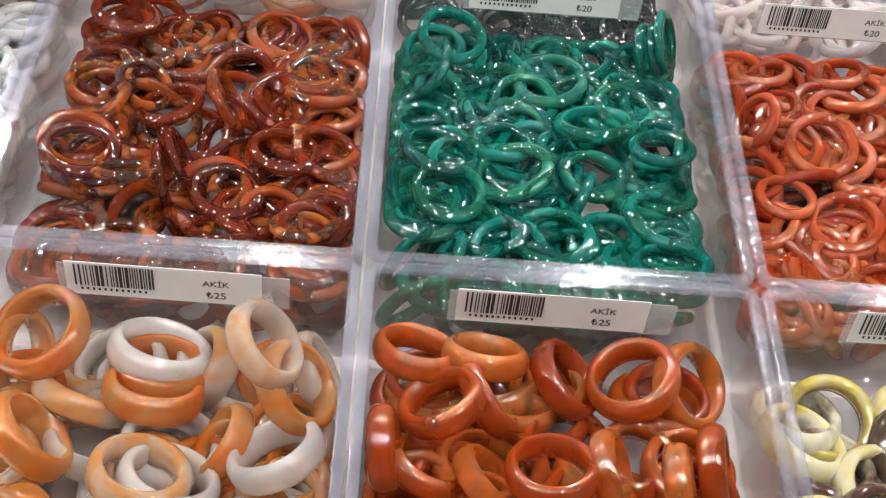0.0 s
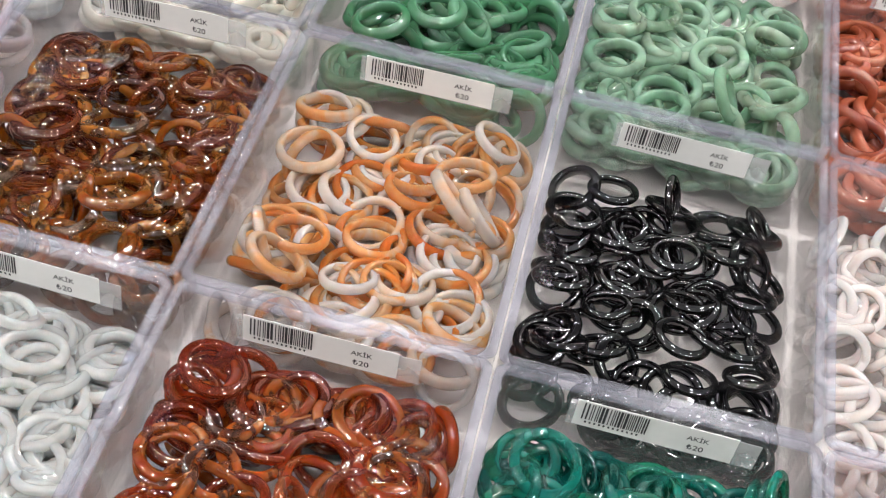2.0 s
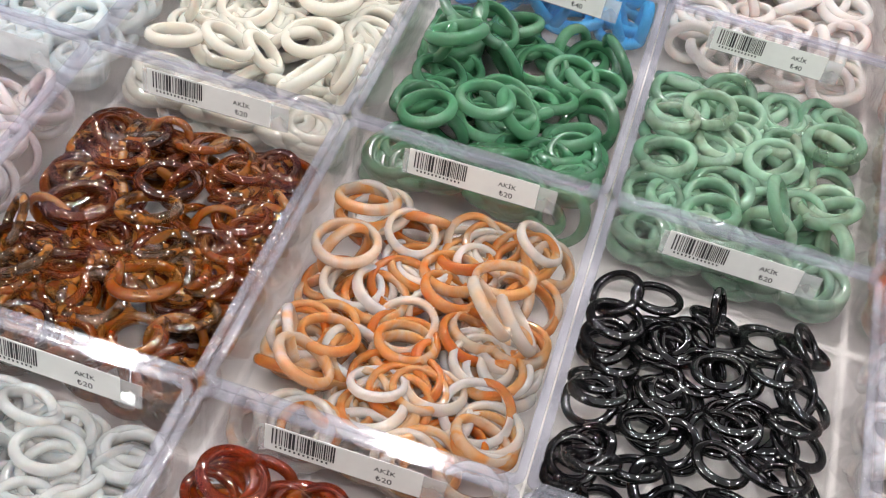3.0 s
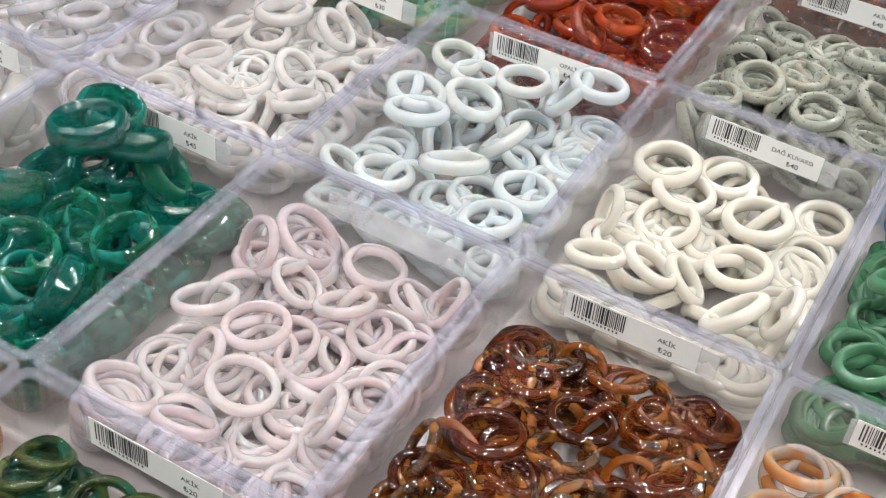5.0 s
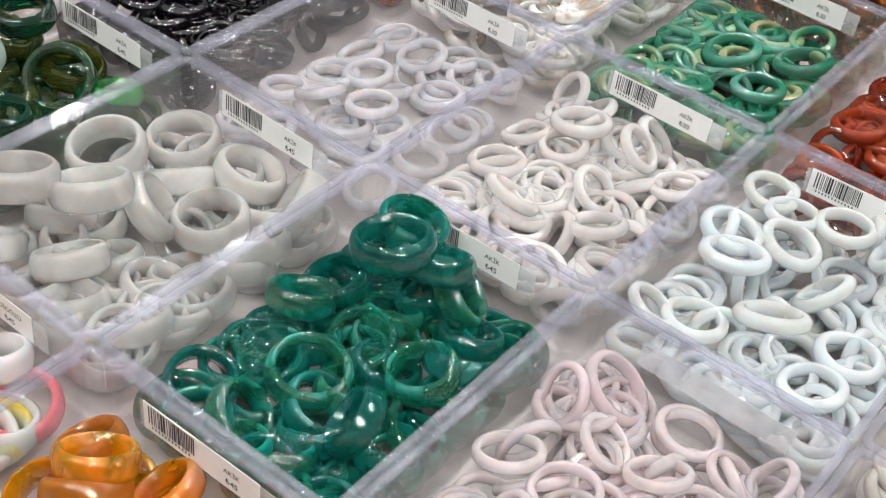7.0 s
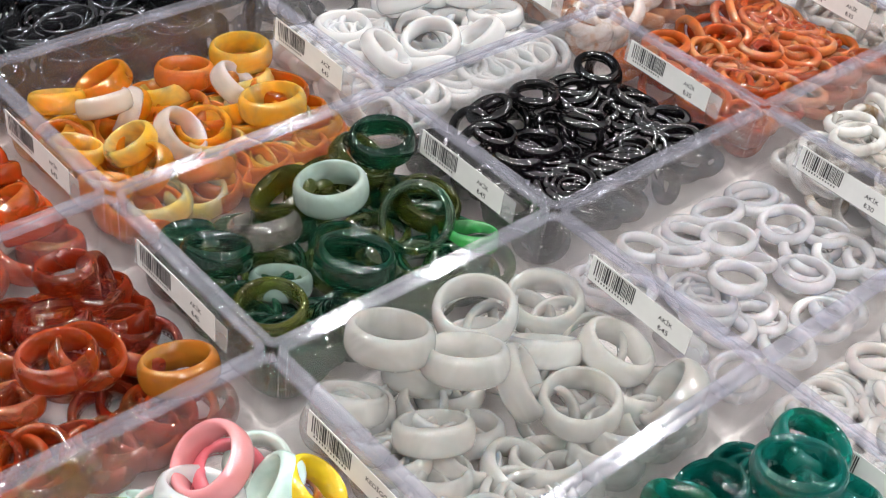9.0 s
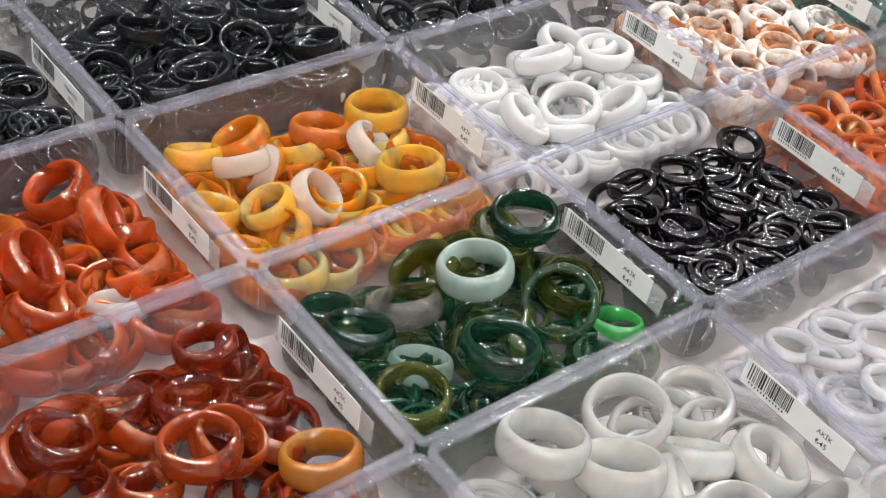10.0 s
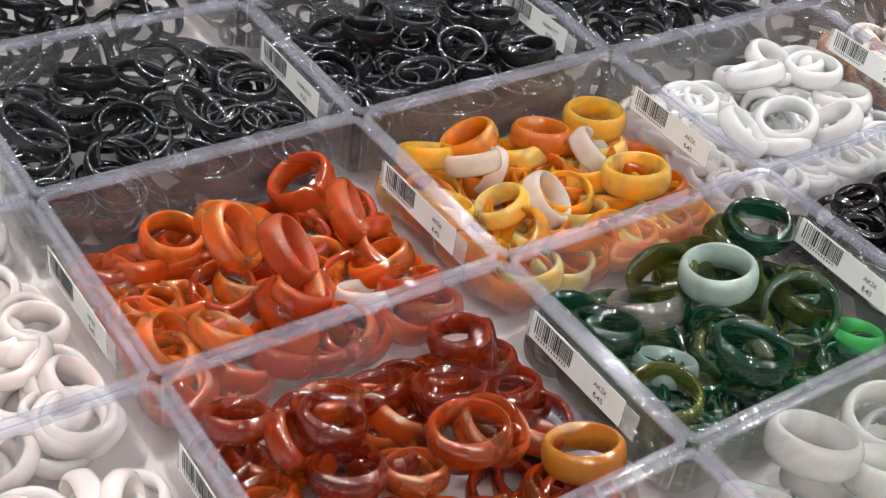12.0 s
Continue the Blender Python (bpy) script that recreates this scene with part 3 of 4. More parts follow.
class Pile:
    """The heap in one box: a height map of what lies there so far. Rings are let down on it one by one."""

    def __init__(self, col, row):
        self.cx, self.cy = (col + 0.5) * PX, (row - 0.5) * PY
        self.hx, self.hy = BW / 2 - WALL_T - 0.0006, BD / 2 - WALL_T - 0.0006
        self.map = np.full((GX, GY), FLOOR_Z)
        self.rng = random.Random(col * 101 + row * 17 + 5)

    def fit_in(self, pts, x, y):
        lo, hi = pts.min(0), pts.max(0)
        return min(max(x, -self.hx - lo[0]), self.hx - hi[0]), min(max(y, -self.hy - lo[1]), self.hy - hi[1])

    def index(self, pts, x, y):
        i = np.clip(((pts[:, 0] + x) / CELL + GX / 2).astype(int), 0, GX - 1)
        j = np.clip(((pts[:, 1] + y) / CELL + GY / 2).astype(int), 0, GY - 1)
        return i, j

    def rest(self, pts, x, y):
        i, j = self.index(pts, x, y)
        return float((self.map[i, j] - pts[:, 2]).max())

    def lay(self, pts, x, y, z):
        i, j = self.index(pts, x, y)
        np.maximum.at(self.map, (i, j), pts[:, 2] + z)


def fill(col, row, stone_name, shape, count, level, label, slope=0.0, placed=()):
    """Rings heaped in a box. level: how high the heap may come over the box's bottom; slope: how much higher it lies at the back."""
    pile = Pile(col, row)
    rng = pile.rng
    meshes = ring_set(stone_name, shape)
    sink = SINK.get(shape, 0.0068)
    group = "rings in the box of " + label.split(" ring")[0]

    def put(x, y, z, rot, scale, data, kind):
        ob = new(kind + ("_band_ring" if shape == "band" else "_ring"), data)
        ob.matrix_basis = Matrix.Translation((pile.cx + x, pile.cy + y, z)) @ rot.to_4x4() @ Matrix.Diagonal((scale, scale, scale, 1))
        tagged(ob, label, "ring", group)

    factor = (1, .93, 1.06, .88)
    for n in range(count):
        k = rng.choice((0, 0, 0, 1, 2, 3))
        scale = rng.uniform(0.95, 1.04)
        u = rng.random()
        tilt = radians(rng.uniform(2, 25) if u < .40 else rng.uniform(25, 55) if u < .74 else rng.uniform(60, 90))
        best = None
        for tries in range(11):
            az = rng.uniform(0, 2 * math.pi)
            rot = tilt_matrix(tilt, az, rng.uniform(0, 6.28))
            pts = hull(shape, scale * factor[k], rot)
            x, y = pile.fit_in(pts, rng.uniform(-pile.hx, pile.hx), rng.uniform(-pile.hy, pile.hy))
            z = pile.rest(pts, x, y)
            score = z - slope * y / pile.hy * 0.5
            if best is None or score < best[0]:
                best = (score, x, y, z, rot, pts)
        score, x, y, z, rot, pts = best
        if z + pts[:, 2].max() - FLOOR_Z > level + slope * y / pile.hy:
            tilt = radians(rng.uniform(5, 25))  # too high: lay it flatter, or leave it
            rot = tilt_matrix(tilt, rng.uniform(0, 6.28), 0)
            pts = hull(shape, scale * factor[k], rot)
            x, y = pile.fit_in(pts, x, y)
            z = pile.rest(pts, x, y)
            if z + pts[:, 2].max() - FLOOR_Z > level + slope * y / pile.hy:
                continue
        z = max(z - sink, FLOOR_Z - float(pts[:, 2].min()))
        pile.lay(pts, x, y, z)
        put(x, y, z, rot, scale, meshes[k], stone_name)
    for hx, hy, tilt, az, scale, *own in placed:  # the rings that lie on top, each in its own place
        rot = tilt_matrix(radians(tilt), radians(az), rng.uniform(0, 6.28))
        pts = hull(shape, scale, rot)
        x, y = pile.fit_in(pts, hx / 1000 - pile.cx, hy / 1000 - pile.cy)
        z = max(pile.rest(pts, x, y) - sink * 0.8, FLOOR_Z - float(pts[:, 2].min()))
        pile.lay(pts, x, y, z)
        kind = own[0] if own else stone_name
        put(x, y, z, rot, scale, ring_set(kind, shape)[0], kind)
    for n in range(FILLERS.get(shape, 0) if level > 0.017 else 0):  # the lowest layer: rings in the bare places of the box's bottom
        best = None
        for tries in range(14):
            rot = tilt_matrix(radians(rng.uniform(4, 28)), rng.uniform(0, 6.28), 0)
            pts = hull(shape, 1.0, rot)
            x, y = pile.fit_in(pts, rng.uniform(-pile.hx, pile.hx), rng.uniform(-pile.hy, pile.hy))
            i, j = pile.index(pts, x, y)
            bare = float((pile.map[i, j] < FLOOR_Z + 0.001).mean())
            if best is None or bare > best[0]:
                best = (bare, x, y, rot, pts)
        bare, x, y, rot, pts = best
        if bare < 0.22:
            break
        z = FLOOR_Z - float(pts[:, 2].min()) + rng.uniform(0, 0.0003)
        pile.lay(pts, x, y, z)
        put(x, y, z, rot, 1.0, meshes[0], stone_name)


def stocked(col, row, stone_name, shape, count, level, what, price, label, placed=()):
    """A labelled box with its rings; placed: the top rings as x, y in mm, tilt and its direction in degrees, and size."""
    acrylic_box(col, row, what, price, label.split(" in a")[0] + "s")
    fill(col, row, stone_name, shape, count, level, label, 0.0, placed)


# ---- the boxes: column, row, stone, shape, rings at most, heap height, words on the label, ring label ----
stocked(-1, -1, "white_orange", "wide", 105, 0.0240, "AKİK", "₺25", "milky white and orange agate ring in a heap", [
    (-8.3, -151.7, 65, 10, 0.84), (-75.0, -178.8, 56, 30, 1.01), (-30.7, -173.3, 56, 172, 0.84), (-16.9, -181.1, 31, 140, 0.97), (-41.2, -187.7, 27, 51, 0.99), (-47.3, -188.9, 21, 51, 0.98), (-13.6, -164.5, 47, -3, 0.98), (-21.3, -161.9, 48, 4, 0.91), (-49.2, -161.3, 27, 71, 1.03), (-48.4, -153.4, 21, 63, 1.02), (-49.4, -137.6, 28, 61, 1.08), (-78.3, -150.7, 21, -148, 1.04)])
stocked(0, -1, "orange", "wide", 105, 0.0240, "AKİK", "₺25", "glossy orange agate ring in a heap", [
    (63.2, -177.3, 65, -1, 0.84), (18.8, -177.7, 30, 43, 0.84), (79.9, -179.7, 72, -2, 0.85), (88.6, -174.4, 72, -6, 0.87), (7.4, -179.4, 82, 1, 0.85), (33.6, -180.6, 48, 26, 0.85), (53.4, -146.8, 44, 6, 0.92), (33.1, -158.4, 58, 18, 0.9), (21.4, -165.6, 29, 151, 0.9), (14.7, -146.6, 25, 68, 0.91), (32.2, -141.2, 33, 81, 0.9), (89.8, -144.0, 43, -33, 0.94), (70.5, -144.9, 23, 179, 1.0), (48.0, -181.6, 14, 105, 0.92)])
stocked(1, -1, "mixed_dark", "wide", 50, 0.0175, "AKİK", "₺25", "black, yellow and brown agate ring in a heap")
stocked(-6, -1, "rosy", "wide", 90, 0.0305, "AKİK", "₺45", "pale pinkish white quartz ring in a heap")
stocked(-7, -1, "rosy", "wide", 70, 0.0305, "AKİK", "₺45", "pale pinkish white quartz ring in a heap")
stocked(-8, -1, "clear_white", "medium", 84, 0.0202, "AKİK", "₺45", "clear whitish agate ring in a heap")
stocked(-1, 0, "brown_red", "thin", 255, 0.0253, "AKİK", "₺20", "thin reddish brown banded agate ring in a heap", [
    (-80.4, -59.1, 44, 176, 0.93), (-18.4, -44.0, 25, 85, 1.04), (-44.5, -59.3, 62, 11, 0.93), (-58.5, -89.1, 80, 10, 0.88), (-54.9, -81.6, 70, 14, 0.9), (-12.8, -71.3, 21, -5, 1.0), (-33.1, -12.0, 13, -17, 1.06), (-40.1, -106.7, 27, 83, 0.93), (-18.5, -101.8, 21, 83, 0.84), (-67.3, -95.8, 31, 92, 0.88), (-70.4, -51.5, 33, -21, 0.84), (-82.4, -15.0, 14, 30, 1.05), (-22.1, -31.3, 3, 8, 1.07), (-26.0, -74.4, 11, 43, 0.99), (-61.7, -58.5, 16, 154, 0.97), (-82.5, -84.0, 10, 7, 1.05), (-84.1, -79.9, 15, -23, 1.05), (-40.8, -90.6, 9, -6, 1.0)])
stocked(0, 0, "teal", "thin", 255, 0.0253, "AKİK", "₺20", "thin teal green agate ring in a heap", [
    (14.8, -31.7, 55, -172, 0.98), (54.6, -8.0, 4, 148, 0.95), (28.8, -105.3, 26, 113, 0.87), (84.6, -16.6, 70, -15, 0.93), (89.1, -15.2, 66, -17, 0.93), (93.5, -10.7, 68, -15, 0.94), (100.2, -66.9, 71, -12, 0.86), (86.8, -89.6, 14, 18, 1.12), (84.2, -109.3, 16, 111, 1.07), (77.1, -39.4, 13, -25, 0.99), (84.5, -67.3, 13, 94, 0.93), (37.7, -60.7, 14, 78, 0.95), (19.4, -69.0, 17, 42, 1.16), (40.6, -76.2, 18, 170, 1.15), (52.2, -98.8, 5, 140, 1.11), (22.2, -85.6, 9, -54, 1.02), (21.4, -23.8, 16, -55, 1.03), (66.7, -52.1, 20, 104, 1.18), (53.6, -29.4, 9, -154, 1.12)])
stocked(1, 0, "orange_red", "thin", 239, 0.0253, "AKİK", "₺20", "thin orange red agate ring in a heap", [
    (122.0, -76.8, 2, 71, 0.85), (153.0, -24.1, 19, 137, 1.02), (115.8, -49.0, 58, -173, 0.88), (138.2, -85.6, 16, -144, 1.03), (135.9, -55.2, 21, -100, 1.04), (149.9, -10.7, 20, 133, 0.95), (124.5, -12.6, 15, 120, 0.95)])
stocked(-2, 0, "clear_white", "thin", 239, 0.0253, "AKİK", "₺20", "thin clear white agate ring in a heap", [
    (-148.4, -13.3, 35, 72, 0.97), (-114.5, -65.7, 35, 99, 0.87), (-135.5, -27.1, 18, 84, 1.02), (-114.4, -16.4, 12, 134, 1.03)])
stocked(-3, 0, "dark_green", "thin", 239, 0.0253, "AKİK", "₺20", "thin dark green agate ring in a heap", [
    (-297.3, -20.2, 22, 121, 0.84), (-284.1, -4.0, 29, 106, 0.84)])
stocked(-4, 0, "yellow", "broad", 105, 0.0203, "AKİK", "₺45", "broad yellow orange agate ring in a heap", [
    (-368.2, -30.8, 44, 134, 1.05, "honey"), (-350.1, -15.0, 37, -161, 0.89), (-395.6, -10.4, 32, -176, 0.94, "honey"), (-370.6, -24.2, 29, 130, 0.99)])
stocked(-5, 0, "cats_eye", "broad", 105, 0.0203, "KEDİGÖZÜ", "₺45", "broad coloured cat's eye glass ring in a heap", [
    (-488.0, -54.6, 41, 128, 0.89, "cat_aqua"), (-456.2, -46.5, 33, 142, 0.92, "cat_white"), (-479.0, -68.8, 35, 142, 0.98, "cat_green"), (-430.5, -8.2, 22, 145, 0.98, "cat_white"), (-444.1, -19.6, 37, 143, 0.94, "cat_orange"), (-456.1, -6.1, 37, 62, 0.91, "cat_yellow"), (-464.0, -24.5, 58, -134, 0.96, "cat_aqua"), (-476.7, -43.0, 26, 119, 1.08, "cat_white"), (-484.8, -34.9, 38, -109, 1.06, "cat_pink")])
stocked(-6, 0, "carnelian", "broad", 105, 0.0203, "AKİK", "₺45", "broad red brown carnelian ring in a heap", [
    (-543.9, -23.7, 31, 121, 0.84), (-582.6, -17.0, 70, 57, 0.84), (-547.8, -68.7, 20, 165, 0.84), (-583.7, -61.1, 26, -178, 0.88), (-572.1, -100.7, 53, 69, 0.84), (-554.3, -90.5, 17, 165, 0.95), (-587.8, -112.5, 23, 156, 0.84), (-594.8, -80.1, 28, 178, 0.95), (-560.0, -17.2, 10, 99, 0.84), (-569.5, -41.4, 19, 168, 1.03), (-524.9, -19.3, 21, 171, 1.06, "honey"), (-546.2, -41.2, 21, 53, 1.0), (-569.4, -88.2, 19, 105, 0.9), (-543.1, -53.7, 11, -167, 1.04), (-584.8, -27.7, 13, -178, 0.87)])
stocked(-7, 0, "carnelian_orange", "broad", 105, 0.0203, "AKİK", "₺45", "broad orange carnelian ring in a heap", [
    (-627.8, -38.5, 26, 159, 0.88, "pale"), (-632.9, -114.6, 44, 46, 0.88), (-633.9, -68.2, 37, 57, 0.89), (-653.6, -82.8, 11, -34, 0.94), (-688.6, -88.3, 8, 48, 0.94), (-628.0, -56.1, 57, 73, 0.84), (-630.0, -95.9, 30, 112, 0.87), (-623.5, -68.5, 26, 108, 0.84), (-621.7, -23.1, 35, -180, 0.93), (-666.7, -9.1, 33, 163, 0.87), (-699.9, -17.4, 21, 127, 0.99), (-641.8, -22.3, 34, -149, 1.0), (-663.9, -25.9, 63, 62, 0.98), (-640.5, -64.6, 52, 64, 1.05), (-645.4, -83.8, 47, 54, 0.96), (-686.2, -35.1, 30, -114, 1.03), (-686.4, -64.8, 22, 136, 1.16)])
stocked(-8, 0, "hematite", "bandthin", 125, 0.0300, "HEMATİT", "₺25", "dark metallic hematite ring in a heap", [
    (-779.5, -58.3, 11, 93, 0.96), (-754.3, -57.2, 12, 13, 0.93), (-791.9, -110.1, 9, 131, 0.97), (-747.7, -45.0, 35, 70, 1.03), (-748.8, -114.9, 5, 29, 1.05), (-788.1, -79.8, 15, 148, 1.04), (-755.9, -112.9, 29, 75, 1.15), (-764.9, -13.4, 7, -12, 0.98), (-789.6, -45.8, 14, 10, 0.98), (-750.5, -76.3, 21, -5, 0.95)])
stocked(-9, 0, "hematite", "bandthin", 30, 0.0320, "HEMATİT", "₺25", "dark metallic hematite ring in a heap")
stocked(-9, 1, "hematite", "bandthin", 30, 0.0320, "HEMATİT", "₺25", "dark metallic hematite ring in a heap")
stocked(-8, 1, "hematite", "band", 140, 0.0300, "HEMATİT", "₺25", "dark metallic hematite ring in a heap", [
    (-793.1, 118.4, 4, -121, 0.96), (-764.4, 124.5, 13, 172, 0.99), (-777.1, 55.6, 54, -107, 0.94), (-734.9, 117.3, 17, -175, 1.17), (-784.0, 38.0, 17, -99, 0.94), (-737.3, 59.1, 12, -134, 1.07), (-764.1, 44.5, 12, 136, 0.98), (-753.3, 20.9, 20, 13, 0.95), (-749.2, 88.0, 16, -22, 1.0), (-793.0, 83.8, 11, 139, 0.99)])
stocked(-7, 1, "amber", "broad", 105, 0.0203, "AKİK", "₺45", "broad amber orange and white agate ring in a heap", [
    (-670.9, 49.1, 70, -123, 0.84, "pale"), (-669.3, 37.6, 30, 176, 0.91, "pale"), (-686.2, 24.3, 27, 155, 0.92), (-662.8, 99.6, 40, 66, 0.97, "pale"), (-630.4, 13.7, 26, 135, 0.89), (-623.2, 57.5, 39, 162, 0.93), (-626.7, 32.6, 50, -106, 0.86), (-643.4, 34.3, 30, -131, 0.88), (-655.2, 16.1, 18, 115, 0.88), (-647.3, 72.3, 14, -65, 0.92), (-653.1, 125.4, 9, 116, 1.03), (-637.7, 101.0, 14, -178, 1.13), (-643.3, 58.0, 42, 44, 0.94, "pale"), (-683.0, 45.6, 32, -137, 0.97), (-682.9, 118.5, 7, 176, 1.1), (-685.9, 85.8, 14, 152, 1.02)])
stocked(-6, 1, "moss_green", "broad", 105, 0.0203, "AKİK", "₺45", "broad dark mossy green agate ring in a heap", [
    (-551.1, 119.8, 16, 36, 1.08, "olive"), (-581.2, 28.6, 36, 155, 0.87), (-524.6, 113.4, 25, 100, 0.84), (-548.6, 40.5, 23, 141, 0.92, "jade"), (-587.9, 82.4, 40, -149, 1.0, "olive"), (-535.3, 79.4, 44, 77, 1.02), (-526.9, 127.7, 18, 138, 0.86, "bright"), (-595.3, 24.1, 19, 165, 0.84), (-533.9, 25.0, 5, -75, 1.07, "olive"), (-564.8, 22.7, 19, 139, 1.03), (-530.8, 60.8, 11, 113, 1.18), (-586.9, 104.8, 30, 48, 1.02, "olive"), (-586.4, 121.1, 6, -103, 1.07), (-543.2, 102.7, 48, -55, 1.17), (-572.9, 50.3, 28, 171, 1.11, "smoke"), (-596.6, 66.5, 32, -126, 1.08, "olive"), (-564.0, 74.9, 11, -147, 1.12, "jade")])
stocked(-5, 1, "cloud_white", "broad", 105, 0.0203, "AKİK", "₺45", "broad cloudy white agate ring in a heap", [
    (-482.1, 81.0, 20, 165, 1.09), (-488.4, 21.1, 31, 132, 1.02), (-417.9, 89.5, 19, 146, 1.08), (-461.4, 93.3, 37, 142, 1.07), (-455.3, 35.0, 32, 152, 1.07), (-414.1, 112.0, 61, -150, 1.1), (-450.2, 68.7, 56, 53, 1.06), (-445.5, 117.4, 20, 59, 1.12), (-432.7, 81.9, 7, -124, 1.12), (-461.7, 51.8, 24, 147, 1.16), (-485.2, 34.7, 19, 133, 1.17), (-480.8, 113.2, 7, -91, 1.18), (-492.7, 74.9, 12, -91, 1.17)])
stocked(-4, 1, "teal", "broad", 105, 0.0203, "AKİK", "₺45", "broad teal green agate ring in a heap", [
    (-323.0, 22.1, 25, 101, 0.85), (-323.0, 92.1, 30, 108, 0.95), (-318.0, 49.5, 18, 123, 0.96), (-327.8, 43.1, 57, -153, 0.95), (-384.8, 97.0, 21, -148, 1.0), (-328.6, 105.6, 24, 103, 0.97), (-361.4, 25.6, 47, 21, 0.95), (-342.2, 128.1, 52, 36, 1.01), (-349.9, 109.2, 31, 108, 1.13), (-365.9, 117.1, 14, 43, 1.03), (-389.8, 77.9, 25, 111, 0.98), (-326.8, 76.3, 14, -147, 1.0), (-358.9, 96.2, 13, 160, 1.14), (-357.2, 53.9, 8, -11, 1.15)])
stocked(-3, 1, "pink", "slim", 186, 0.0248, "", "", "thin pale pink agate ring in a heap", [
    (-255.8, 19.5, 36, 94, 0.95), (-221.5, 46.4, 57, -153, 0.95), (-278.2, 103.4, 24, 154, 1.01), (-215.5, 115.9, 53, -159, 0.9), (-227.4, 90.9, 3, -37, 1.04), (-227.3, 113.0, 25, 33, 0.84), (-274.7, 127.0, 35, 22, 1.18), (-246.7, 117.8, 10, 41, 1.01), (-264.7, 94.2, 35, 26, 0.9), (-292.3, 67.7, 20, 141, 1.01), (-282.7, 22.2, 26, 69, 1.12), (-269.6, 46.0, 49, -142, 0.92), (-250.2, 41.9, 12, 24, 1.05), (-242.1, 70.0, 4, -114, 1.1), (-245.0, 94.9, 25, 139, 0.97), (-262.0, 65.8, 7, 176, 1.02), (-287.5, 100.3, 59, -125, 0.96)])
stocked(-2, 1, "brown", "thin", 239, 0.0253, "AKİK", "₺20", "thin dark brown banded agate ring in a heap", [
    (-173.8, 50.2, 32, 90, 1.08), (-121.8, 75.1, 12, 79, 0.92), (-122.7, 91.0, 8, 128, 1.03), (-115.3, 130.7, 17, 73, 0.91), (-130.2, 113.4, 14, 100, 0.98), (-150.4, 123.2, 25, 111, 1.01), (-181.5, 112.9, 22, 8, 0.92), (-192.2, 52.2, 62, -155, 0.92), (-177.6, 34.6, 30, 155, 1.04), (-138.8, 45.0, 18, 123, 1.18), (-151.5, 91.8, 11, 91, 1.13), (-150.4, 73.5, 19, 115, 1.1), (-174.9, 101.8, 17, 122, 0.99), (-174.8, 71.4, 12, 122, 1.18)])
stocked(-1, 1, "white_orange", "slim", 186, 0.0248, "AKİK", "₺20", "thin white and orange agate ring in a heap", [
    (-17.9, 75.9, 56, 30, 1.05), (-86.0, 43.0, 76, 23, 0.86), (-27.1, 65.9, 55, 33, 1.02), (-19.0, 122.0, 30, 23, 0.87), (-64.1, 107.7, 18, -34, 0.86), (-86.7, 116.3, 21, 106, 1.05), (-16.2, 29.1, 27, 47, 0.95), (-77.6, 30.5, 33, 38, 0.95), (-26.2, 87.8, 14, 121, 0.94), (-54.3, 37.7, 21, 108, 0.84), (-40.8, 40.6, 5, 37, 0.84), (-74.8, 47.8, 13, 87, 0.9), (-51.0, 59.1, 11, 72, 0.93), (-83.9, 91.9, 5, 151, 1.05)])
stocked(0, 1, "black", "thin", 93, 0.0155, "AKİK", "₺20", "thin glossy black onyx ring in a heap", [
    (83.4, 42.8, 28, 109, 0.84), (64.5, 39.6, 19, 90, 0.92), (37.9, 102.9, 14, 27, 0.93), (83.7, 118.2, 45, 7, 0.84), (18.7, 38.9, 30, 102, 0.93), (15.2, 66.9, 24, 105, 0.97), (8.4, 75.2, 26, 103, 0.9), (49.3, 117.7, 69, -6, 0.84), (59.5, 52.6, 12, 55, 0.95), (33.1, 40.7, 29, 114, 0.84), (81.1, 56.7, 23, 115, 0.85), (82.2, 81.9, 22, 103, 0.89), (72.6, 96.7, 23, 100, 0.9), (37.4, 78.6, 16, 70, 0.99), (32.3, 59.0, 19, 126, 0.84), (61.9, 77.9, 18, 118, 0.98), (53.9, 93.3, 12, 132, 0.91), (27.4, 123.1, 13, 100, 0.91), (12.5, 104.0, 10, 74, 1.03)])
stocked(1, 1, "rosy", "thin", 120, 0.0275, "AKİK", "₺20", "thin pale pinkish quartz ring in a heap")
stocked(-8, 2, "hematite", "bandthin", 50, 0.0320, "HEMATİT", "₺25", "dark metallic hematite ring in a heap")
stocked(-7, 2, "white", "wide", 105, 0.0240, "AKİK", "₺45", "milky white agate ring in a heap", [
    (-695.5, 210.9, 15, 147, 1.08), (-633.4, 188.2, 25, 169, 1.06), (-630.8, 217.3, 42, -143, 1.18), (-695.1, 254.9, 14, -141, 1.17), (-691.9, 228.9, 22, 39, 1.15), (-672.5, 205.8, 30, -173, 1.16), (-653.5, 169.3, 15, 147, 1.11), (-641.1, 167.8, 35, 58, 1.13), (-650.7, 272.6, 15, -178, 1.18), (-668.9, 244.4, 6, -162, 1.18), (-638.1, 192.8, 20, -85, 1.18), (-683.0, 175.5, 3, -166, 1.18)])
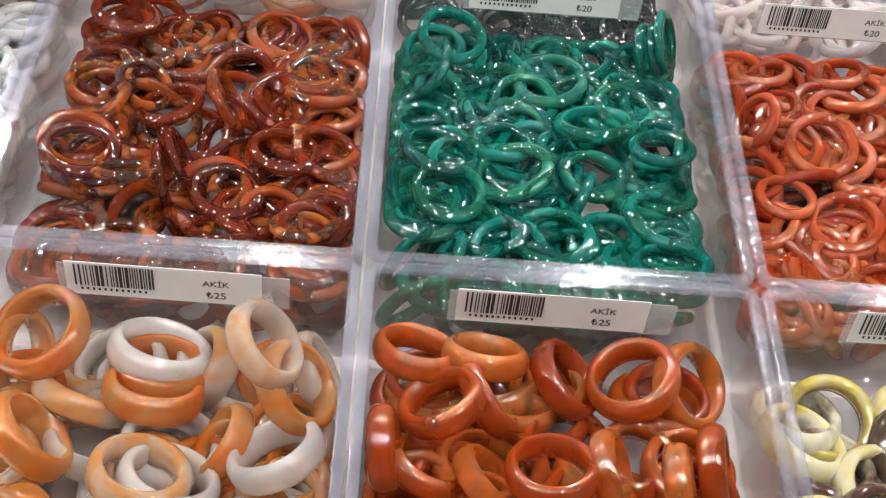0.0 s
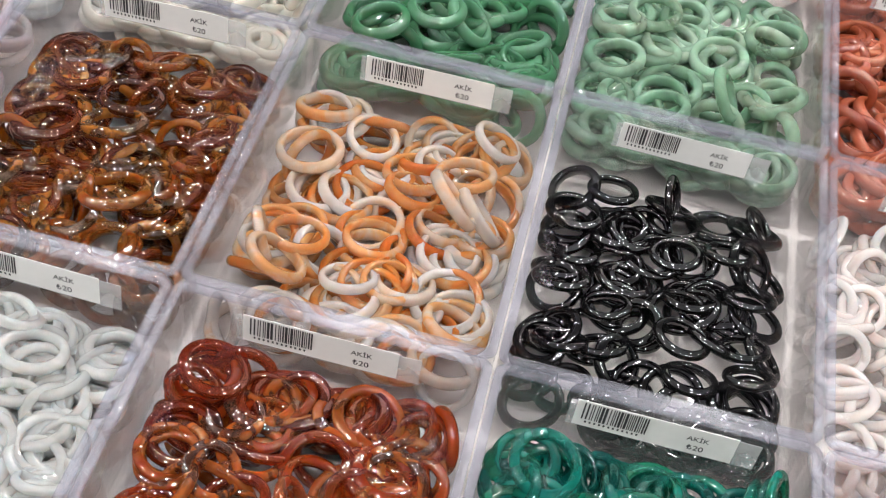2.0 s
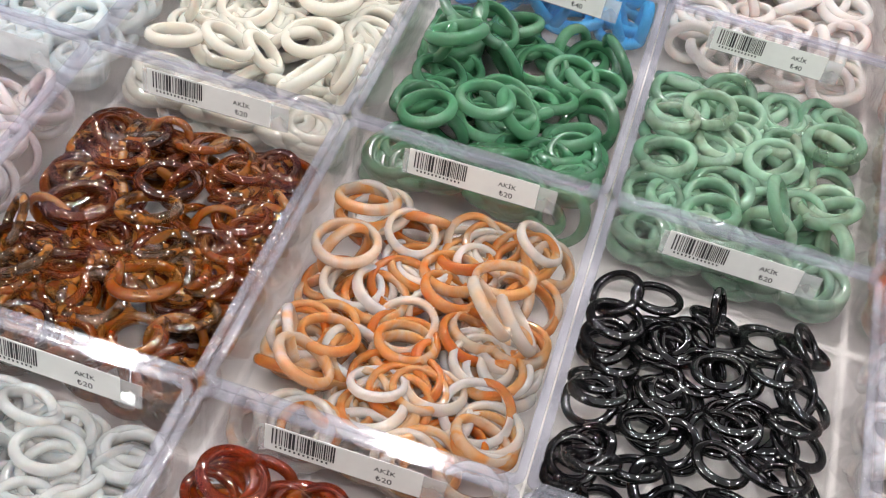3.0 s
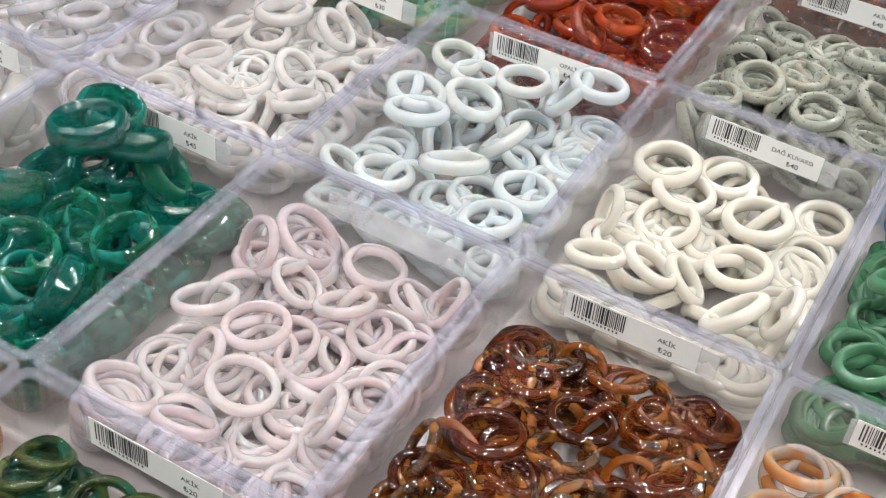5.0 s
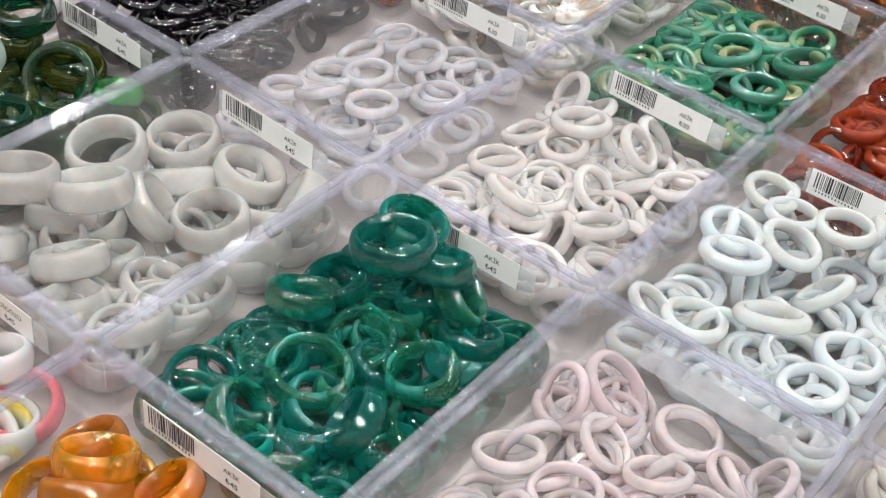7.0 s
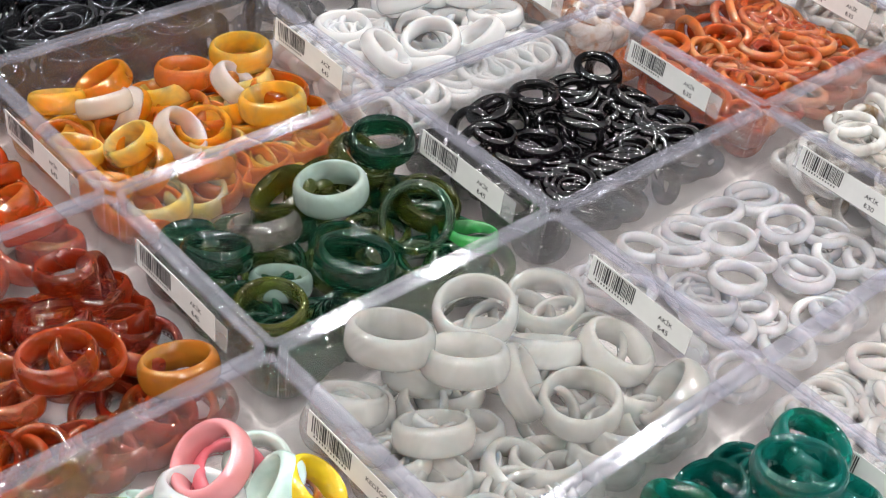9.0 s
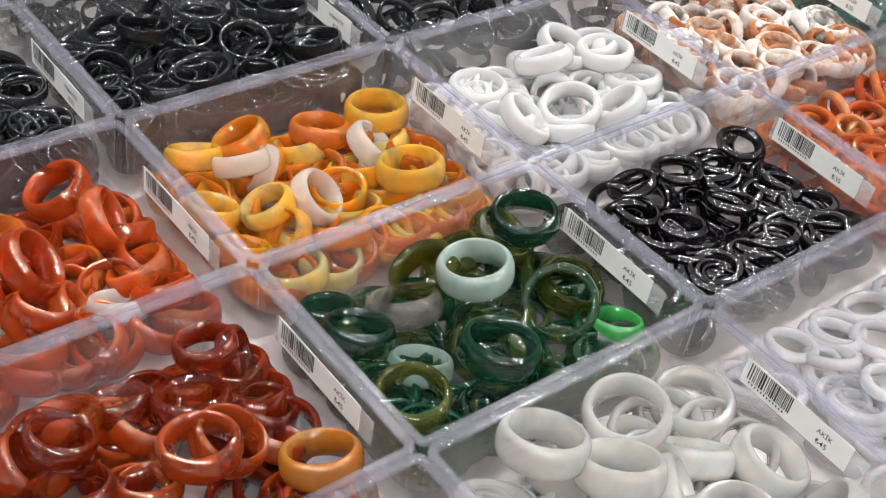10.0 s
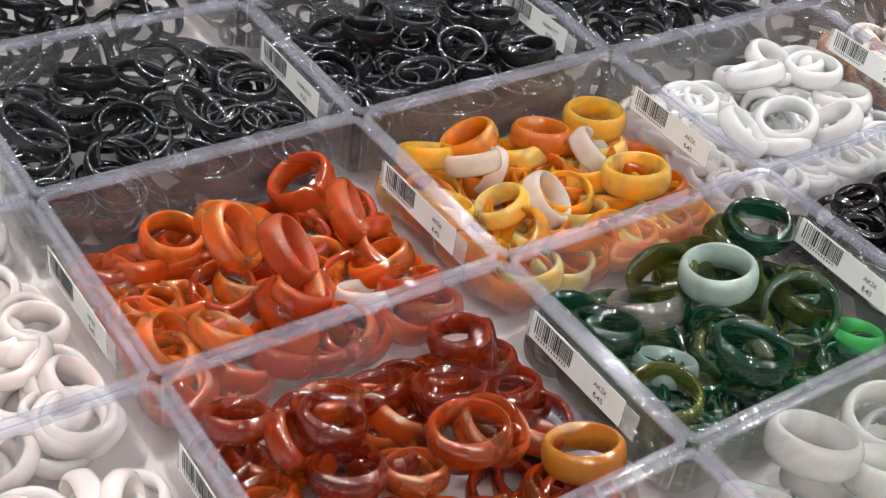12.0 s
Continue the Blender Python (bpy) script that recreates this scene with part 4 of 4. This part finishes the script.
stocked(-6, 2, "black", "medium", 136, 0.0240, "AKİK", "₺35", "glossy black onyx ring in a heap", [
    (-555.4, 171.5, 10, 146, 0.97), (-560.1, 254.4, 19, 80, 0.9), (-525.9, 266.8, 24, 169, 0.93), (-570.5, 171.5, 7, 71, 0.88), (-521.7, 200.7, 9, 164, 0.92), (-583.1, 180.0, 27, -139, 0.9), (-538.4, 254.2, 12, -165, 0.97), (-530.3, 178.4, 9, -127, 1.0), (-521.1, 237.9, 24, -122, 0.99), (-533.0, 218.2, 18, -177, 1.04), (-555.1, 213.2, 15, 144, 1.01), (-554.6, 182.5, 9, 150, 0.97), (-583.8, 254.3, 8, -31, 0.91), (-581.3, 206.8, 9, -173, 0.97)])
stocked(-5, 2, "lilac", "medium", 46, 0.0155, "AKİK", "₺30", "pale lilac white agate ring in a sparse heap", [
    (-450.6, 177.7, 16, 135, 1.02), (-470.2, 182.6, 27, 152, 0.95), (-448.6, 192.6, 8, 154, 0.98), (-422.7, 263.7, 9, -177, 0.88), (-484.4, 175.7, 9, 134, 0.9), (-432.7, 246.0, 11, -97, 1.07), (-447.1, 259.7, 7, -176, 0.9), (-436.5, 223.9, 7, 176, 1.05), (-469.0, 214.3, 8, -163, 0.97), (-460.3, 242.2, 15, -116, 0.99), (-490.6, 255.7, 13, -167, 0.99)])
stocked(-4, 2, "rose_white", "medium", 161, 0.0240, "AKİK", "₺30", "pale rose quartz ring in a heap", [
    (-372.5, 271.5, 39, -167, 0.93), (-317.2, 247.4, 21, 148, 0.87), (-319.9, 233.3, 12, 173, 0.91), (-395.7, 220.6, 23, 166, 0.9), (-377.0, 162.1, 11, 124, 0.91), (-364.4, 180.0, 36, 70, 1.02), (-362.4, 201.7, 12, -87, 0.91), (-341.5, 257.1, 45, 27, 0.95), (-327.8, 185.7, 20, 145, 1.0), (-339.9, 234.2, 43, 20, 0.91), (-342.7, 207.3, 40, 5, 0.89), (-367.8, 221.2, 9, -107, 0.88), (-392.1, 258.0, 56, -128, 0.88), (-369.4, 236.2, 11, 136, 1.09), (-388.2, 196.9, 9, 158, 1.01)])
stocked(-3, 2, "opalite", "medium", 153, 0.0240, "OPALİT", "₺40", "milky bluish opalite ring in a heap", [
    (-243.1, 258.5, 82, -155, 0.87), (-251.2, 183.3, 26, 124, 1.15), (-244.2, 214.2, 45, 177, 1.02), (-230.3, 242.7, 50, -170, 1.04), (-299.8, 210.9, 67, -151, 0.91), (-291.1, 271.8, 38, -167, 1.02), (-252.3, 245.5, 4, 132, 1.01), (-272.0, 239.2, 6, 112, 0.92), (-291.4, 245.7, 10, 3, 0.94), (-222.3, 190.7, 4, 80, 1.06), (-282.6, 206.2, 10, 21, 1.03), (-263.6, 220.9, 16, 15, 1.04), (-219.6, 248.0, 7, 62, 1.03), (-225.6, 167.3, 10, 176, 1.02), (-273.1, 166.8, 6, 92, 1.02), (-293.8, 157.6, 30, 38, 0.84), (-273.8, 190.8, 14, 116, 1.09)])
stocked(-2, 2, "cream", "medium", 161, 0.0240, "DAĞ KUVARSI", "₺40", "cream white quartz ring in a heap", [
    (-111.4, 168.5, 76, -168, 0.89), (-168.8, 209.3, 15, -110, 1.07), (-116.6, 247.0, 10, -116, 1.04), (-111.0, 166.8, 66, -170, 0.91), (-126.6, 165.2, 45, 164, 1.1), (-149.2, 177.4, 45, 28, 0.92), (-160.6, 166.9, 29, 43, 0.94), (-178.9, 157.9, 20, 115, 0.94), (-191.0, 198.4, 72, -153, 0.87), (-169.3, 227.6, 6, 6, 1.09), (-134.4, 194.0, 8, -171, 1.06), (-137.8, 226.4, 6, -178, 1.16), (-158.4, 253.7, 4, -153, 1.07), (-181.1, 237.6, 6, -138, 1.15)])
stocked(-1, 2, "aventurine", "medium", 153, 0.0240, "AKİK", "₺40", "green aventurine ring in a heap", [
    (-45.6, 160.7, 36, 112, 1.05), (-44.1, 187.6, 40, 6, 1.0), (-88.2, 185.1, 25, 172, 0.9), (-85.5, 219.7, 71, -159, 0.93), (-58.9, 249.7, 19, 148, 0.96), (-66.4, 234.4, 30, -9, 1.0), (-81.3, 232.0, 31, -32, 0.94), (-57.5, 182.4, 3, 144, 1.0), (-78.0, 171.5, 16, 179, 1.0), (-78.1, 208.4, 27, 140, 1.1)])
stocked(0, 2, "pale_green", "medium", 143, 0.0240, "AKİK", "₺40", "pale green jade ring in a heap", [
    (62.1, 170.6, 59, 2, 0.92), (16.3, 219.7, 14, 139, 0.96), (18.2, 192.5, 13, -170, 0.97), (42.9, 155.7, 16, 84, 0.94), (30.2, 228.8, 9, -134, 0.96), (88.0, 185.9, 36, 155, 0.99), (39.2, 165.2, 15, 173, 0.96), (60.3, 211.6, 11, -140, 1.03), (84.8, 229.6, 11, 167, 1.1)])
stocked(1, 2, "red_jasper", "medium", 136, 0.0262, "AKİK", "₺40", "brick red jasper ring in a heap")
stocked(-8, 3, "hematite", "bandthin", 22, 0.0320, "HEMATİT", "₺25", "dark metallic hematite ring in a heap")
stocked(-7, 3, "brown_white", "wide", 105, 0.0305, "AKİK", "₺35", "brown and white banded agate ring in a heap")
stocked(-6, 3, "orange", "medium", 153, 0.0262, "AKİK", "₺35", "glossy orange agate ring in a heap")
stocked(-5, 3, "grey_mix", "medium", 143, 0.0240, "AKİK", "₺30", "grey and white cloudy agate ring in a heap", [
    (-421.1, 306.9, 20, 176, 0.97), (-476.1, 364.0, 42, -153, 1.07), (-444.2, 308.6, 8, 101, 0.94), (-425.1, 321.6, 26, 175, 1.14), (-453.3, 337.9, 18, -178, 1.03), (-493.2, 321.6, 15, -171, 0.99), (-440.8, 363.4, 17, -150, 1.1), (-474.0, 311.8, 14, -149, 1.07)])
stocked(-4, 3, "green_mix", "medium", 136, 0.0240, "AKİK", "₺30", "green agate ring in a heap", [
    (-328.0, 316.0, 11, 135, 1.0), (-331.6, 402.8, 17, -120, 0.92), (-330.7, 326.6, 6, 158, 1.06), (-359.6, 311.4, 11, 126, 1.06), (-325.7, 363.1, 16, 177, 1.18), (-356.3, 349.1, 16, -154, 1.18)])
stocked(-3, 3, "carnelian", "medium", 153, 0.0240, "AKİK", "₺40", "dark red carnelian ring in a heap", [
    (-231.6, 370.6, 40, 3, 1.05), (-251.1, 311.4, 50, 7, 1.04), (-215.9, 393.5, 15, -171, 1.12), (-242.3, 326.4, 5, 36, 1.0), (-259.1, 368.6, 13, -139, 1.12), (-216.0, 324.0, 23, -137, 1.14), (-287.3, 336.3, 11, -174, 1.09)])
stocked(-2, 3, "jade_grey", "medium", 153, 0.0240, "AKİK", "₺40", "grey green speckled jade ring in a heap", [
    (-114.2, 321.6, 4, 79, 0.99), (-119.7, 344.9, 28, 7, 1.06), (-187.5, 308.5, 11, -168, 0.95), (-131.8, 379.3, 15, 129, 1.18), (-157.1, 350.8, 5, -162, 0.98), (-141.3, 315.9, 13, -123, 0.99), (-172.9, 328.5, 19, -111, 1.02)])
stocked(-1, 3, "blue", "medium", 136, 0.0282, "AKİK", "₺40", "bright blue howlite ring in a heap")
stocked(0, 3, "rosy", "medium", 50, 0.0262, "AKİK", "₺40", "pale pinkish quartz ring in a heap")
stocked(-8, 4, "hematite", "bandthin", 12, 0.0290, "HEMATİT", "₺40", "dark metallic hematite ring in a heap")
stocked(-7, 4, "teal", "medium", 54, 0.0262, "AKİK", "₺40", "teal green agate ring in a heap")
stocked(-6, 4, "grey_mix", "medium", 54, 0.0262, "AKİK", "₺40", "grey and white cloudy agate ring in a heap")
stocked(-5, 4, "orange", "medium", 54, 0.0262, "AKİK", "₺40", "glossy orange agate ring in a heap")
stocked(-4, 4, "brown", "medium", 54, 0.0262, "AKİK", "₺40", "dark brown banded agate ring in a heap")
stocked(-3, 4, "cream", "medium", 54, 0.0262, "AKİK", "₺40", "cream white quartz ring in a heap")
stocked(-2, 4, "brown", "medium", 54, 0.0262, "AKİK", "₺40", "dark brown banded agate ring in a heap")
stocked(-1, 4, "blue", "medium", 54, 0.0262, "AKİK", "₺40", "bright blue howlite ring in a heap")
stocked(0, 4, "jade_grey", "medium", 54, 0.0262, "AKİK", "₺40", "grey green speckled jade ring in a heap")
stocked(1, 3, "red_jasper", "medium", 68, 0.0262, "AKİK", "₺40", "brick red jasper ring in a heap")
stocked(-9, 2, "hematite", "bandthin", 15, 0.0290, "HEMATİT", "₺40", "dark metallic hematite ring in a heap")
